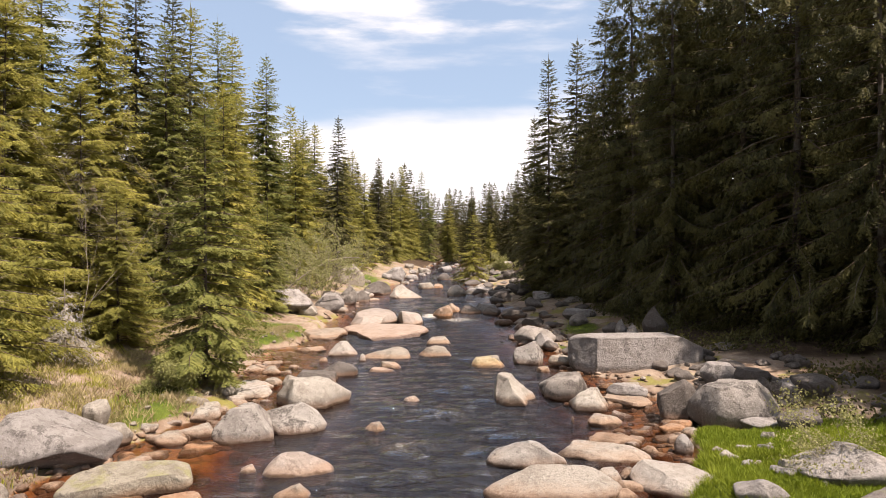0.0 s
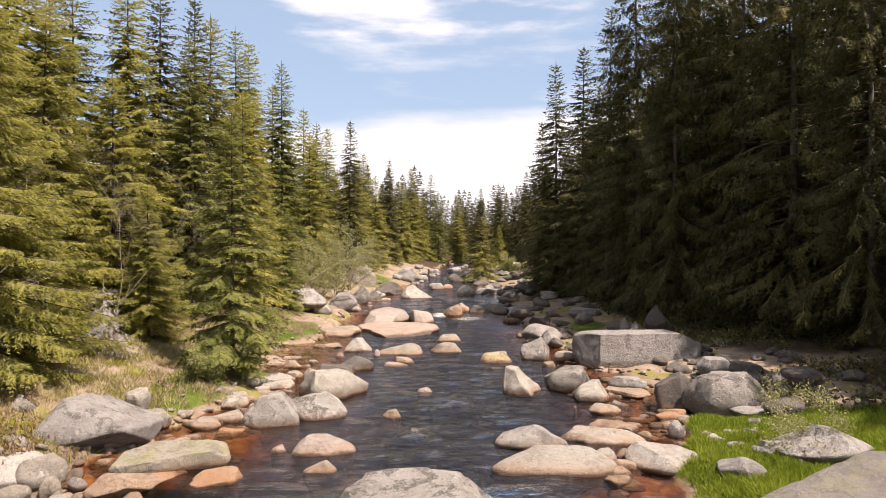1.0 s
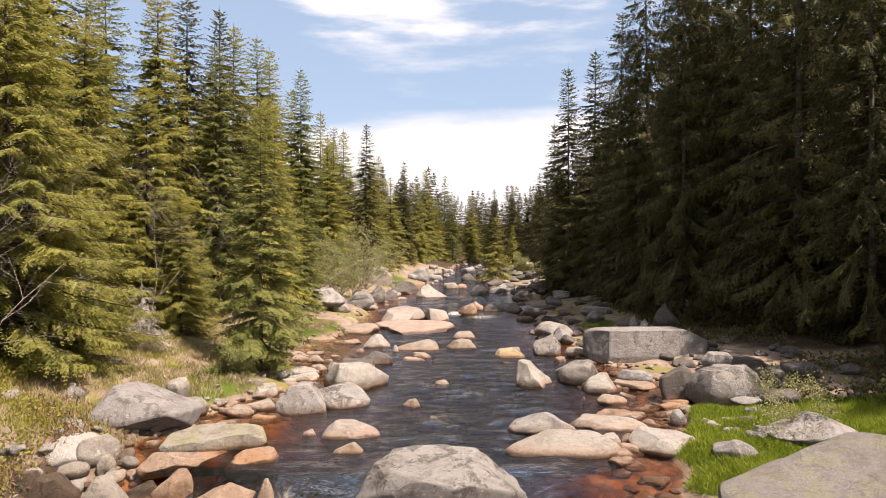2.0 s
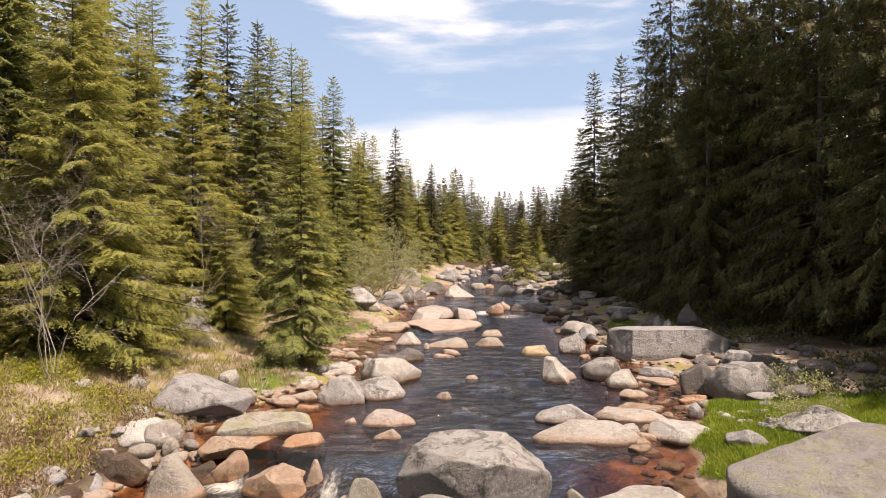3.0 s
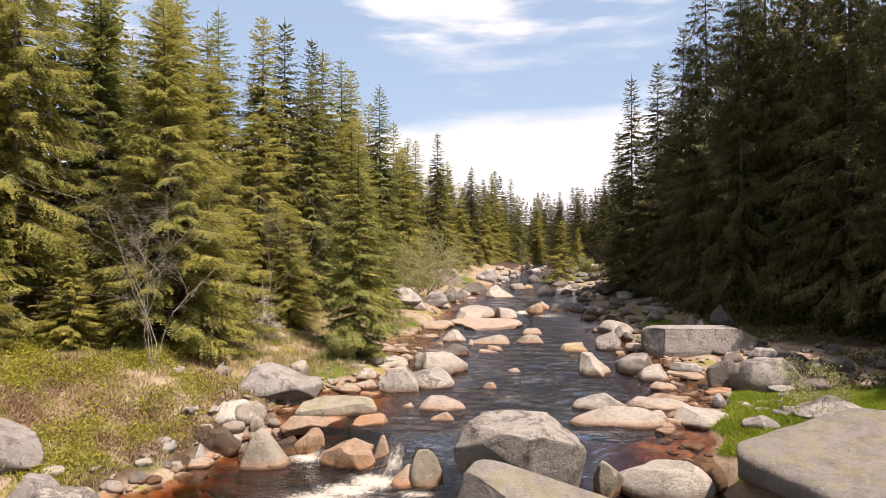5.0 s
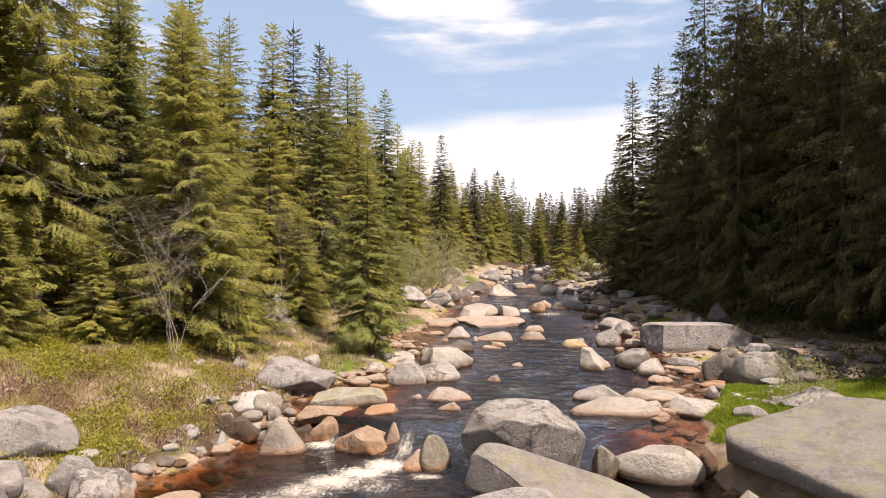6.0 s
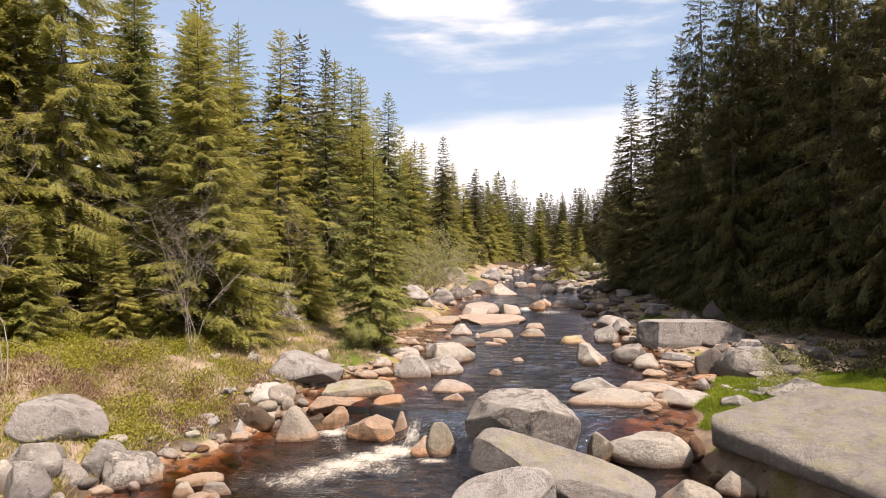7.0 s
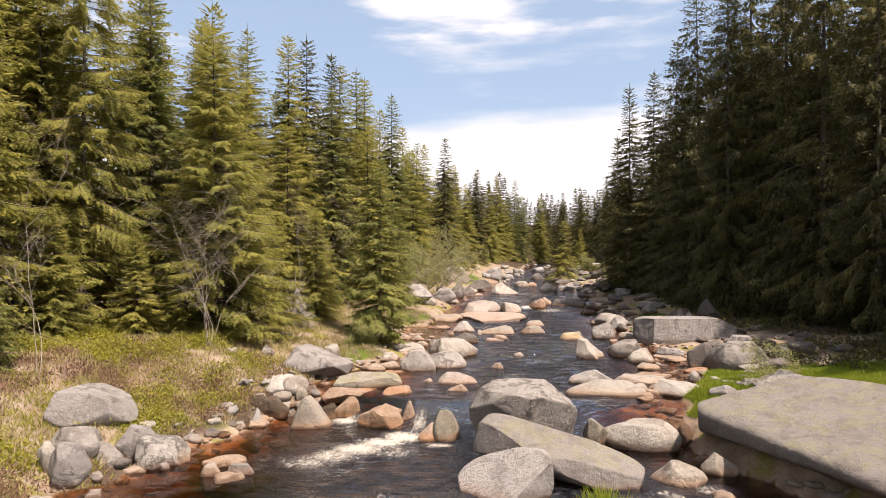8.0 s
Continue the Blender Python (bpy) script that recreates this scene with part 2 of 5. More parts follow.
def water_material():
    """Clear brown bog water: a glossy surface over a tint that deepens with the depth; white where it breaks."""
    m = Mat("bog_water")
    info = m.attr("water")
    sep = m.node("ShaderNodeSeparateColor", Color=info.outputs["Color"])
    depth, foam, rush = sep.outputs[0], sep.outputs[1], sep.outputs[2]
    vec = m.node("ShaderNodeMapping", Vector=m.geo.outputs["Position"], Scale=(0.75, 1.25, 1.0)).outputs[0]
    fine, wide = m.noise(7.5, 5, 0.6, vec, 1.2), m.noise(2.3, 4, 0.55, vec, 1.4)
    height = m.math("ADD", m.math("MULTIPLY", wide, 1.4), m.math("MULTIPLY", fine, 0.65))
    normal = m.node("ShaderNodeBump", Strength=m.math("ADD", 0.08, m.math("MULTIPLY", rush, 0.85)), Distance=0.2, Height=height).outputs[0]
    tint = m.node("ShaderNodeCombineColor",
                  Red=m.math("POWER", 0.36, m.math("MULTIPLY", depth, 3.3)),
                  Green=m.math("POWER", 0.15, m.math("MULTIPLY", depth, 3.3)),
                  Blue=m.math("POWER", 0.06, m.math("MULTIPLY", depth, 3.3))).outputs[0]
    clear = m.node("ShaderNodeBsdfTransparent", Color=tint)
    gloss = m.node("ShaderNodeBsdfGlossy", Color=(0.93, 0.94, 1.0, 1), Roughness=0.035, Normal=normal)
    fres = m.node("ShaderNodeFresnel", IOR=m.math("ADD", 1.48, m.math("MULTIPLY", rush, 1.05)), Normal=normal)
    surf = m.node("ShaderNodeMixShader", Fac=fres.outputs[0])
    m.nt.links.new(clear.outputs[0], surf.inputs[1])
    m.nt.links.new(gloss.outputs[0], surf.inputs[2])
    streak = m.node("ShaderNodeMapping", Vector=m.geo.outputs["Position"], Scale=(1.5, 0.8, 1.0)).outputs[0]
    froth = m.noise(6.0, 7, 0.7, streak, 1.2)
    amount = m.ramp(m.math("ADD", foam, m.math("MULTIPLY", m.math("SUBTRACT", froth, 0.5), 1.3)), 0.36, 1.1, 0.0, 0.92)
    white = m.bsdf
    m.finish((0.50, 0.47, 0.41, 1), 0.5, 0.4)
    m.bump(froth, 0.8, 0.05)
    top = m.node("ShaderNodeMixShader", Fac=amount)
    m.nt.links.new(surf.outputs[0], top.inputs[1])
    m.nt.links.new(white.outputs[0], top.inputs[2])
    m.nt.links.new(top.outputs[0], m.out.inputs["Surface"])
    return m.m


GROUND, WATER = ground_material(), water_material()


# ---- shared builders ----
def part(name, data, material, parent, label=""):
    ob = new(name, data)
    if not data.materials:
        data.materials.append(material)
    ob.parent = parent
    return tagged(ob, label)


def mesh_from(name, verts, faces, material=None, smooth=False):
    data = bpy.data.meshes.new(name)
    data.from_pydata(verts.tolist() if isinstance(verts, np.ndarray) else verts, [], faces.tolist() if isinstance(faces, np.ndarray) else faces)
    if material:
        data.materials.append(material)
    if smooth:
        data.polygons.foreach_set("use_smooth", [True] * len(data.polygons))
    data.update()
    return data


def lerp_table(v, table):
    return np.interp(v, [a for a, _ in table], [b for _, b in table])


def smooth01(v):
    v = np.clip(v, 0, 1)
    return v * v * (3 - 2 * v)


def value_noise(x, y, scale, seed):
    """Smooth random heights between -1 and 1 over the plan."""
    rng = np.random.RandomState(seed)
    grid = rng.uniform(-1, 1, (128, 128))
    u, v = np.asarray(x) / scale + 1000.0, np.asarray(y) / scale + 1000.0
    i, j = np.floor(u).astype(int), np.floor(v).astype(int)
    fu, fv = smooth01(u - i), smooth01(v - j)
    a = grid[i % 128, j % 128] * (1 - fu) + grid[(i + 1) % 128, j % 128] * fu
    b = grid[i % 128, (j + 1) % 128] * (1 - fu) + grid[(i + 1) % 128, (j + 1) % 128] * fu
    return a * (1 - fv) + b * fv


def blob(x, y, cx, cy, rx, ry):
    return np.exp(-(((x - cx) / rx) ** 2 + ((y - cy) / ry) ** 2))


# ---- the lie of the land ----
LEFT = [(-60, -5.5), (-8, -6.3), (2.7, -6.0), (4.5, -6.0), (6.3, -5.4), (8, -4.7), (9.3, -4.4), (10.7, -3.9), (12, -3.7), (15.3, -4.4), (18, -4.7),
        (21, -4.3), (29, -4.4), (35, -4.0), (45, -3.1), (60, -2.2), (85, -0.3), (110, 2.0)]
RIGHT = [(-60, 4.5), (-8, 4.2), (3, 4.0), (4.2, 3.1), (5.5, 2.4), (8, 2.75), (9.6, 3.2), (11, 3.95), (12.4, 3.7), (14, 3.8), (15.4, 3.3), (17, 3.1), (19, 2.8), (25, 2.6),
         (30, 2.6), (45, 1.9), (60, 1.7), (85, 2.6), (110, 5.0)]


def water_level(x, y):
    start = np.interp(x, (-4.0, -2.4, -1.0, 4.0), (6.75, 5.9, 5.16, 5.96))
    fall = smooth01((y - start) / np.interp(x, (-2.4, -1.0), (0.85, 1.9)))
    low = -0.42 - 0.012 * np.maximum(0, 3 - y)
    return low * (1 - fall) + 0.17 * smooth01((y - 26.3) / 1.4) + 0.0175 * np.maximum(0, y - 28)


def ground_height(x, y):
    x, y = np.asarray(x, float), np.asarray(y, float)
    wob = 0.28 * value_noise(x, y, 1.1, 3) + 0.25 * value_noise(x, y, 0.45, 4)
    left, right = lerp_table(y, LEFT) + wob, lerp_table(y, RIGHT) + wob
    wl = water_level(np.clip(x, -6, 4), y)
    inner = np.minimum(x - left, right - x)
    bed = wl - 0.05 - (0.42 + 0.20 * (1 - smooth01((y - 5) / 2))) * smooth01(inner / 2.4) + 0.07 * value_noise(x, y, 0.7, 7) + 0.04 * value_noise(x, y, 0.3, 8)
    bed = bed + 0.26 * (blob(x, y, 2.8, 11.3, 1.3, 1.7) + 0.55 * blob(x, y, 2.0, 7.2, 1.0, 0.7) + blob(x, y, -3.1, 9.0, 1.5, 1.6) + blob(x, y, -3.6, 16.5, 1.0, 3.0)) * (inner > 0.25)
    bed = np.minimum(bed, wl - 0.07 * smooth01(inner / 0.5))
    sl, sr = left - x, x - right
    upper = np.maximum(wl, 0.0175 * np.maximum(0, y - 28))
    near = 1 - smooth01((y - 5) / 3)
    bank_l = wl + (upper - wl) * smooth01(sl / (0.8 + 2.8 * near)) + 0.30 * smooth01(sl / 0.7) + 0.55 * smooth01((sl - 0.4) / 3.2) + 0.05 * np.maximum(0, sl - 3)
    bank_r = wl + (upper - wl) * smooth01(sr / 0.6) + 0.09 * smooth01(sr / 0.5) + 0.33 * smooth01((sr - 0.6) / 3.5) + 0.05 * np.maximum(0, sr - 3.5)
    bank_r = bank_r + 0.16 * (blob(x, y, 4.2, 8.9, 1.5, 1.3) + blob(x, y, 3.6, 7.6, 1.0, 1.0)) * smooth01(sr / 0.25)
    rough = 0.07 * value_noise(x, y, 1.5, 11) + 0.04 * value_noise(x, y, 0.5, 12) + 0.35 * value_noise(x, y, 14, 13) * smooth01((np.maximum(sl, sr) - 4) / 10)
    h = np.where(inner > 0, bed, np.where(sl > 0, bank_l, bank_r) - 0.05 + rough)
    far = np.maximum(0, np.abs(x) - 30)
    return h + 0.10 * np.minimum(far, 160) + 0.03 * np.clip(y - 90, 0, 400)


def stretched(lo, fine_lo, fine_hi, hi, step, grow=1.16):
    """Coordinates: even steps in the middle, ever longer ones outwards."""
    mid = list(np.arange(fine_lo, fine_hi + 1e-6, step))
    s, v = step, fine_hi
    while v < hi:
        s *= grow
        v += s
        mid.append(v)
    s, v, front = step, fine_lo, []
    while v > lo:
        s *= grow
        v -= s
        front.append(v)
    return np.array(front[::-1] + mid)


def grid_mesh(name, xs, ys, zfun, material):
    gx, gy = np.meshgrid(xs, ys)
    gz = zfun(gx, gy)
    verts = np.stack([gx.ravel(), gy.ravel(), gz.ravel()], 1)
    nx, ny = len(xs), len(ys)
    i = (np.arange(ny - 1)[:, None] * nx + np.arange(nx - 1)[None]).ravel()
    faces = np.stack([i, i + 1, i + nx + 1, i + nx], 1)
    return mesh_from(name, verts, faces, material, True), gx, gy, gz


def paint(data, name, r, g, b):
    layer = data.color_attributes.new(name, "FLOAT_COLOR", "POINT")
    rgba = np.stack([r.ravel(), g.ravel(), b.ravel(), np.ones(r.size)], 1).astype(np.float32)
    layer.data.foreach_set("color", rgba.ravel())


def green_cover(x, y):
    """How thickly fresh grass grows at a place, 0 to 1."""
    g = 1.1 * blob(x, y, 3.6, 8.3, 1.0, 1.5) + 1.0 * blob(x, y, 3.25, 7.4, 0.6, 1.1) + 1.2 * blob(x, y, 5.9, 8.0, 1.9, 1.7) + 1.0 * blob(x, y, 4.9, 9.2, 1.3, 0.8) + 0.9 * blob(x, y, -4.75, 11.2, 0.7, 1.6)
    g = g + 0.9 * blob(x, y, -4.9, 21.6, 0.8, 1.6) + 0.9 * blob(x, y, -5.4, 19.8, 0.8, 2.2) + 0.8 * blob(x, y, -6.1, 17.5, 0.7, 1.7) + 0.9 * blob(x, y, -4.6, 15.9, 0.6, 1.0)
    g = g + 0.6 * blob(x, y, -5.9, 5.4, 0.5, 0.4) + 0.25 * blob(x, y, -8.2, 6.6, 1.6, 2.0) + 0.8 * blob(x, y, 3.3, 18.6, 0.7, 1.0) + 0.7 * blob(x, y, 4.6, 22.5, 1.0, 1.5)
    g = g + 0.8 * blob(x, y, -4.9, 42, 1.3, 5) + 0.8 * blob(x, y, 5.0, 50, 2.0, 6)
    return np.clip(g, 0, 1.2)


def build_land():
    xs = stretched(-700, -11, 11, 700, 0.13)
    ys = stretched(-400, -7, 27, 900, 0.15, 1.10)
    data, gx, gy, gz = grid_mesh("ground", xs, ys, ground_height, GROUND)
    left, right = lerp_table(gy, LEFT), lerp_table(gy, RIGHT)
    wl = water_level(np.clip(gx, -6, 4), gy)
    bed = smooth01((wl + 0.05 - gz) / 0.12) * ((gx > left - 1.2) & (gx < right + 1.2))
    forest = np.maximum(smooth01((gy - 62) / 8) * (bed < 0.3), np.maximum(smooth01((left - gx - 4.2) / 1.8), smooth01((gx - right - 2.6) / 2.0)))
    edge = np.exp(-((left - gx - 0.25) / 0.35) ** 2) * (1 - smooth01((gy - 7) / 3))
    forest = np.maximum(forest, 0.75 * edge)
    # a trodden strip of bare earth under the trees
    track = np.exp(-((gy - 14.2 - 0.12 * (gx - 7)) / 0.8) ** 2) * smooth01((gx - 5.6) / 0.8) * smooth01((12 - gx) / 2)
    forest = forest * (1 - 0.7 * track)
    paint(data, "cover", np.clip(green_cover(gx, gy), 0, 1) * smooth01((gz - wl - 0.02) / 0.08), bed, forest)
    tagged(new("ground", data), "stream bed with grassy, earthy banks and forest floor", "ground", kind="structure")


FOAM = [(-2.45, 5.65, 0.45, 0.40, 1.1), (-2.25, 6.2, 0.2, 0.4, 0.7), (-2.75, 5.25, 0.5, 0.40, 1.05), (-3.05, 4.85, 0.55, 0.42, 0.98), (-3.35, 4.45, 0.6, 0.45, 0.82), (-3.65, 4.05, 0.7, 0.5, 0.66), (-2.4, 4.75, 0.7, 0.45, 0.6), (-3.8, 6.6, 0.35, 0.3, 1.0), (-1.75, 5.25, 0.35, 0.18, 0.9), (-5.15, 6.95, 0.35, 0.25, 0.8),
        (-0.45, 27.2, 0.55, 0.5, 1.0), (0.75, 26.5, 1.1, 0.6, 0.75), (0.2, 33.8, 1.3, 0.8, 0.6), (1.7, 3.3, 0.4, 0.35, 0.6), (2.25, 3.6, 0.35, 0.3, 0.62),
        (-2.2, 2.6, 1.3, 0.9, 0.42), (0.2, 11.5, 1.1, 1.2, 0.40), (-0.5, 9.6, 0.9, 1.2, 0.42), (0.6, 14.2, 1.0, 1.0, 0.36), (0.9, 16.3, 0.5, 0.3, 0.5), (0, 44, 2, 3, 0.4), (0, 52, 2, 4, 0.5), (-0.6, 3.0, 0.6, 0.6, 0.4)]


def build_water():
    xs = np.arange(-8.4, 7.6, 0.08)
    ys = stretched(-60, -1, 22, 112, 0.08, 1.06)

    def surface(x, y):
        rush = 0.25 + 0.5 * blob(x, y, 0.3, 10.5, 1.6, 6.0)
        return water_level(x, y) + rush * (0.05 * value_noise(x * 0.8, y, 0.45, 21) + 0.026 * value_noise(x * 0.8, y, 0.2, 22))

    data, gx, gy, gz = grid_mesh("stream_water", xs, ys, surface, WATER)
    depth = np.clip(gz - ground_height(gx, gy), 0, 1.5)
    foam = np.zeros_like(gx)
    for cx, cy, rx, ry, k in FOAM:
        foam = np.maximum(foam, k * blob(gx, gy, cx, cy, rx, ry))
    mid = lerp_table(gy, LEFT) * 0.42 + lerp_table(gy, RIGHT) * 0.58
    rush = np.clip(np.exp(-((gx - mid + 0.1) / 1.9) ** 2) + foam, 0, 1)
    paint(data, "water", np.clip(depth, 0, 1), np.clip(foam, 0, 1), rush)
    tagged(new("water", data), "clear brown stream water with ripples and white rapids", "water", kind="structure")


build_land()
build_water()


# ---- boulders ----
_ICO = {}


def ico(level):
    if level not in _ICO:
        bm = bmesh.new()
        bmesh.ops.create_icosphere(bm, subdivisions=level, radius=1.0)
        bm.verts.ensure_lookup_table()
        v = np.array([p.co[:] for p in bm.verts])
        f = np.array([[q.index for q in face.verts] for face in bm.faces])
        bm.free()
        _ICO[level] = (v, f)
    return _ICO[level]


BOX = {"round": 2.5, "block": 2.8, "slab": 3.2, "wedge": 2.6, "fin": 3.4, "overhang": 3.5, "box": 13.0, "ramp": 7.0}


def cubo(n):
    """A cube's surface as n x n squares a side."""
    if ("cube", n) not in _ICO:
        bm = bmesh.new()
        bmesh.ops.create_cube(bm, size=2.0)
        bmesh.ops.subdivide_edges(bm, edges=bm.edges[:], cuts=n - 1, use_grid_fill=True)
        bm.verts.ensure_lookup_table()
        v = np.array([p.co[:] for p in bm.verts])
        f = np.array([[q.index for q in face.verts] for face in bm.faces])
        bm.free()
        _ICO[("cube", n)] = (v, f)
    return _ICO[("cube", n)]


def stone_mesh(w, d, h, seed, kind, level=4, skew=0.0, cuts=(), rough=1.0, belly=0.5):
    """A stone of that width, depth and height, its foot at z = 0, rounded or broken along planes by its kind."""
    rng = np.random.RandomState(seed * 7 + 3)
    p = BOX[kind] * rng.uniform(0.9, 1.15)
    v, f = ico({2: 2, 3: 3, 4: 4, 5: 4, 6: 5}[level]) if kind in ("round", "fin") else cubo({2: 5, 3: 8, 4: 14, 5: 23, 6: 42}[level])
    q = v / (np.abs(v) ** p).sum(1, keepdims=True) ** (1 / p)
    tilt = rng.normal(0, 0.22, 2)
    planes = []
    if kind == "round":
        planes = [(np.array((tilt[0], tilt[1] - 0.1, 1)), rng.uniform(0.62, 0.84))]
        planes += [(rng.normal(size=3) * (1, 1, 0.55) + (0, 0, 0.35), rng.uniform(0.66, 0.95)) for _ in range(8)]
    elif kind in ("block", "overhang"):
        planes = [(np.array((math.cos(a), math.sin(a), rng.uniform(0.0, 0.75))), rng.uniform(0.66, 1.0)) for a in rng.uniform(0, 6.3, 7)]
        planes += [(np.array((tilt[0] * 1.4, tilt[1] * 1.4 - 0.1, 1)), rng.uniform(0.66, 0.85)), (np.array((rng.normal() * 0.7, -0.5, 0.9)), rng.uniform(0.75, 0.95))]
    elif kind == "slab":
        planes = [(np.array((tilt[0] * 0.8, -0.12 + tilt[1] * 0.6, 1)), 0.60), (np.array((tilt[1] * 1.6, tilt[0] - 0.2, 1)), 0.72)]
        planes += [(np.array((math.cos(a), math.sin(a), rng.uniform(-0.25, 0.6))), rng.uniform(0.70, 0.98)) for a in rng.uniform(0, 6.3, 7)]
    elif kind == "wedge":
        planes = [(np.array((rng.choice([-1, 1]) * 0.9, rng.normal() * 0.3, 0.8)), 0.45), (np.array((rng.normal() * 0.4, -0.8, 0.7)), 0.62)]
        planes += [(np.array((rng.normal(), rng.normal(), 0.3)), rng.uniform(0.8, 1.0)) for _ in range(4)]
    for n, k in planes + [(np.array(c[:3]), c[3]) for c in cuts]:
        n = n / np.linalg.norm(n)
        over = np.maximum(0, q @ n - k)
        # broken faces are flat with a softened rim
        q = q - np.outer(over * np.clip(0.80 + over * 1.6, 0, 0.985), n)
    if kind == "fin":
        t = np.clip((q[:, 2] / 0.95 + 1) / 2, 0, 1)
        lo_x, hi_x = -1 + 0.45 * t, 1 - 1.26 * t ** 0.5
        q[:, 0] = (lo_x + hi_x) / 2 + q[:, 0] * (hi_x - lo_x) / 2
        q[:, 1] *= 1 - 0.5 * t
        q = q + 0.05 * np.sin(q[:, [1, 2, 0]] * 4.1 + seed)
    lo, hi = q.min(0), q.max(0)
    q = (q - (lo + hi) / 2) / ((hi - lo) / 2)
    q[:, 0] += skew * (q[:, 2] + 1) * 0.5
    if kind == "overhang":
        low = np.clip((0.1 - q[:, 2]) / 0.7, 0, 1)
        q[:, 1] += low * np.clip(-q[:, 1], 0, 1) * 0.8
    if kind not in ("box", "fin", "ramp"):
        # uneven in plan, narrower and shifted towards the top
        az = np.arctan2(q[:, 1], q[:, 0])
        ph = rng.uniform(0, 6.3, 3)
        q[:, :2] *= (1 + 0.07 * np.cos(2 * az + ph[0]) + 0.08 * np.cos(3 * az + ph[1]) + 0.04 * np.cos(5 * az + ph[2]))[:, None]
        high = np.clip(q[:, 2], 0, 1) ** 1.3
        q[:, :2] = q[:, :2] * (1 - rng.uniform(0.22, 0.42) * (0.45 if kind == "slab" else 1.0) * high)[:, None] + high[:, None] * rng.normal(0, 0.10, 2)
    size = np.array((w, d, h)) / 2
    real = q * size / max(0.35, float(size.max()))
    bumpy = np.array([noise.fractal(Vector((c * 1.5 + seed * 3.1).tolist()), 0.9, 2.2, 6) for c in real])
    chips = np.array([abs(noise.noise(Vector((c * 2.6 + seed * 1.7).tolist()))) for c in real])
    ray_out = q / np.maximum(1e-6, np.linalg.norm(q, axis=1, keepdims=True))
    q = q + ray_out * (0.045 * bumpy - 0.16 * np.clip(0.14 - chips, 0, 1))[:, None] * rough
    # widest at the belly, drawn in below it
    low = np.clip(-q[:, 2], 0, 1)
    q[:, :2] *= (1 - (0.26 if belly > 0.5 else 0.10) * low)[:, None]
    q[:, 2] = belly * h + np.where(q[:, 2] > 0, q[:, 2] * (1 - belly) * h, q[:, 2] * belly * h)
    q[:, :2] *= (w / 2, d / 2)
    return q, f


def boulder(x, y, z, w, d, h, yaw, seed, kind, mat, skew=0.0, cuts=(), sink=None, lean=(0, 0), label="", rough=1.0):
    """One stone; its foot goes down into the bed or the bank."""
    level = 6 if w > 1.5 else 5 if w > 0.7 else 4 if w > 0.3 else 3
    floor_z = float(min(ground_height(x, y), ground_height(x + w * 0.3, y), ground_height(x - w * 0.3, y), ground_height(x, y - d * 0.3)))
    foot = sink if sink is not None else max(z - 0.85 * (0.3 + h), min(z, floor_z) - 0.06)
    tall = z + h - foot
    belly = 0.5 if kind in ("fin", "wedge") else min(0.62, max(0.45, (z + 0.25 * h - foot) / tall))
    v, f = stone_mesh(w * 1.04, d * 1.06, tall, seed, kind, level, skew, cuts, rough, belly)
    ob = new("boulder" if w > 0.45 else "stone", mesh_from("stone", v, f, ROCK[mat], True))
    ob.matrix_world = pose(x, y, foot, lean[0], lean[1], yaw)
    shape = {"round": "rounded", "block": "blocky", "slab": "flat", "wedge": "angular wedge-shaped", "fin": "pointed fin-shaped", "overhang": "large overhanging", "box": "squared", "ramp": "sloping"}[kind]
    size = "boulder" if w > 0.45 else "stone"
    wet_place = float(ground_height(x, y)) < float(water_level(x, y)) + 0.05
    where = "standing in the stream" if wet_place else "lying on the bank"
    tagged(ob, label or f"{shape} {size} of {ROCK_WORDS[mat]} {where}", size, "stream boulders" if wet_place else "bank boulders")
    return ob


boulder(1.40, 12.58, 0.00, 0.78, 0.71, 0.49, -6, 1, 'block', 'pale', cuts=[(.7,-.2,.6,.35),(-.6,-.6,.5,.75)],skew=-.15)
boulder(2.31, 13.03, 0.00, 0.93, 0.84, 0.46, -9, 2, 'round', 'mott')
boulder(2.60, 12.02, 0.00, 0.67, 0.60, 0.35, -11, 3, 'block', 'pale')
boulder(3.43, 12.52, 0.00, 0.96, 0.77, 0.11, -13, 4, 'slab', 'tan')
boulder(3.51, 12.78, 0.10, 0.69, 0.55, 0.17, -13, 5, 'slab', 'grey')
boulder(3.94, 11.41, 0.00, 0.70, 0.70, 0.62, -16, 6, 'round', 'dark')
boulder(4.65, 10.88, 0.05, 1.52, 1.22, 0.71, -20, 7, 'round', 'lich')
boulder(4.89, 10.22, 0.20, 0.87, 0.61, 0.11, -22, 8, 'slab', 'grey')
boulder(2.71, 20.00, 0.05, 1.26, 1.01, 0.48, -7, 9, 'round', 'mott')
boulder(2.85, 19.23, 0.05, 0.54, 0.54, 0.39, -8, 10, 'round', 'grey')
boulder(2.16, 16.76, 0.00, 0.79, 0.64, 0.55, -7, 11, 'block', 'lich')
boulder(2.32, 15.53, 0.00, 0.33, 0.26, 0.12, -8, 12, 'round', 'tan')
boulder(2.90, 16.50, 0.10, 0.63, 0.50, 0.13, -9, 13, 'slab', 'tan')
boulder(1.11, 16.37, 0.00, 0.78, 0.63, 0.21, -4, 14, 'round', 'yellow')
boulder(1.27, 16.40, 0.00, 0.31, 0.25, 0.24, -4, 15, 'round', 'tan')
boulder(1.11, 9.01, 0.00, 0.97, 0.68, 0.31, -6, 16, 'round', 'lich')
boulder(2.14, 9.28, 0.00, 1.19, 0.71, 0.14, -11, 17, 'slab', 'pale')
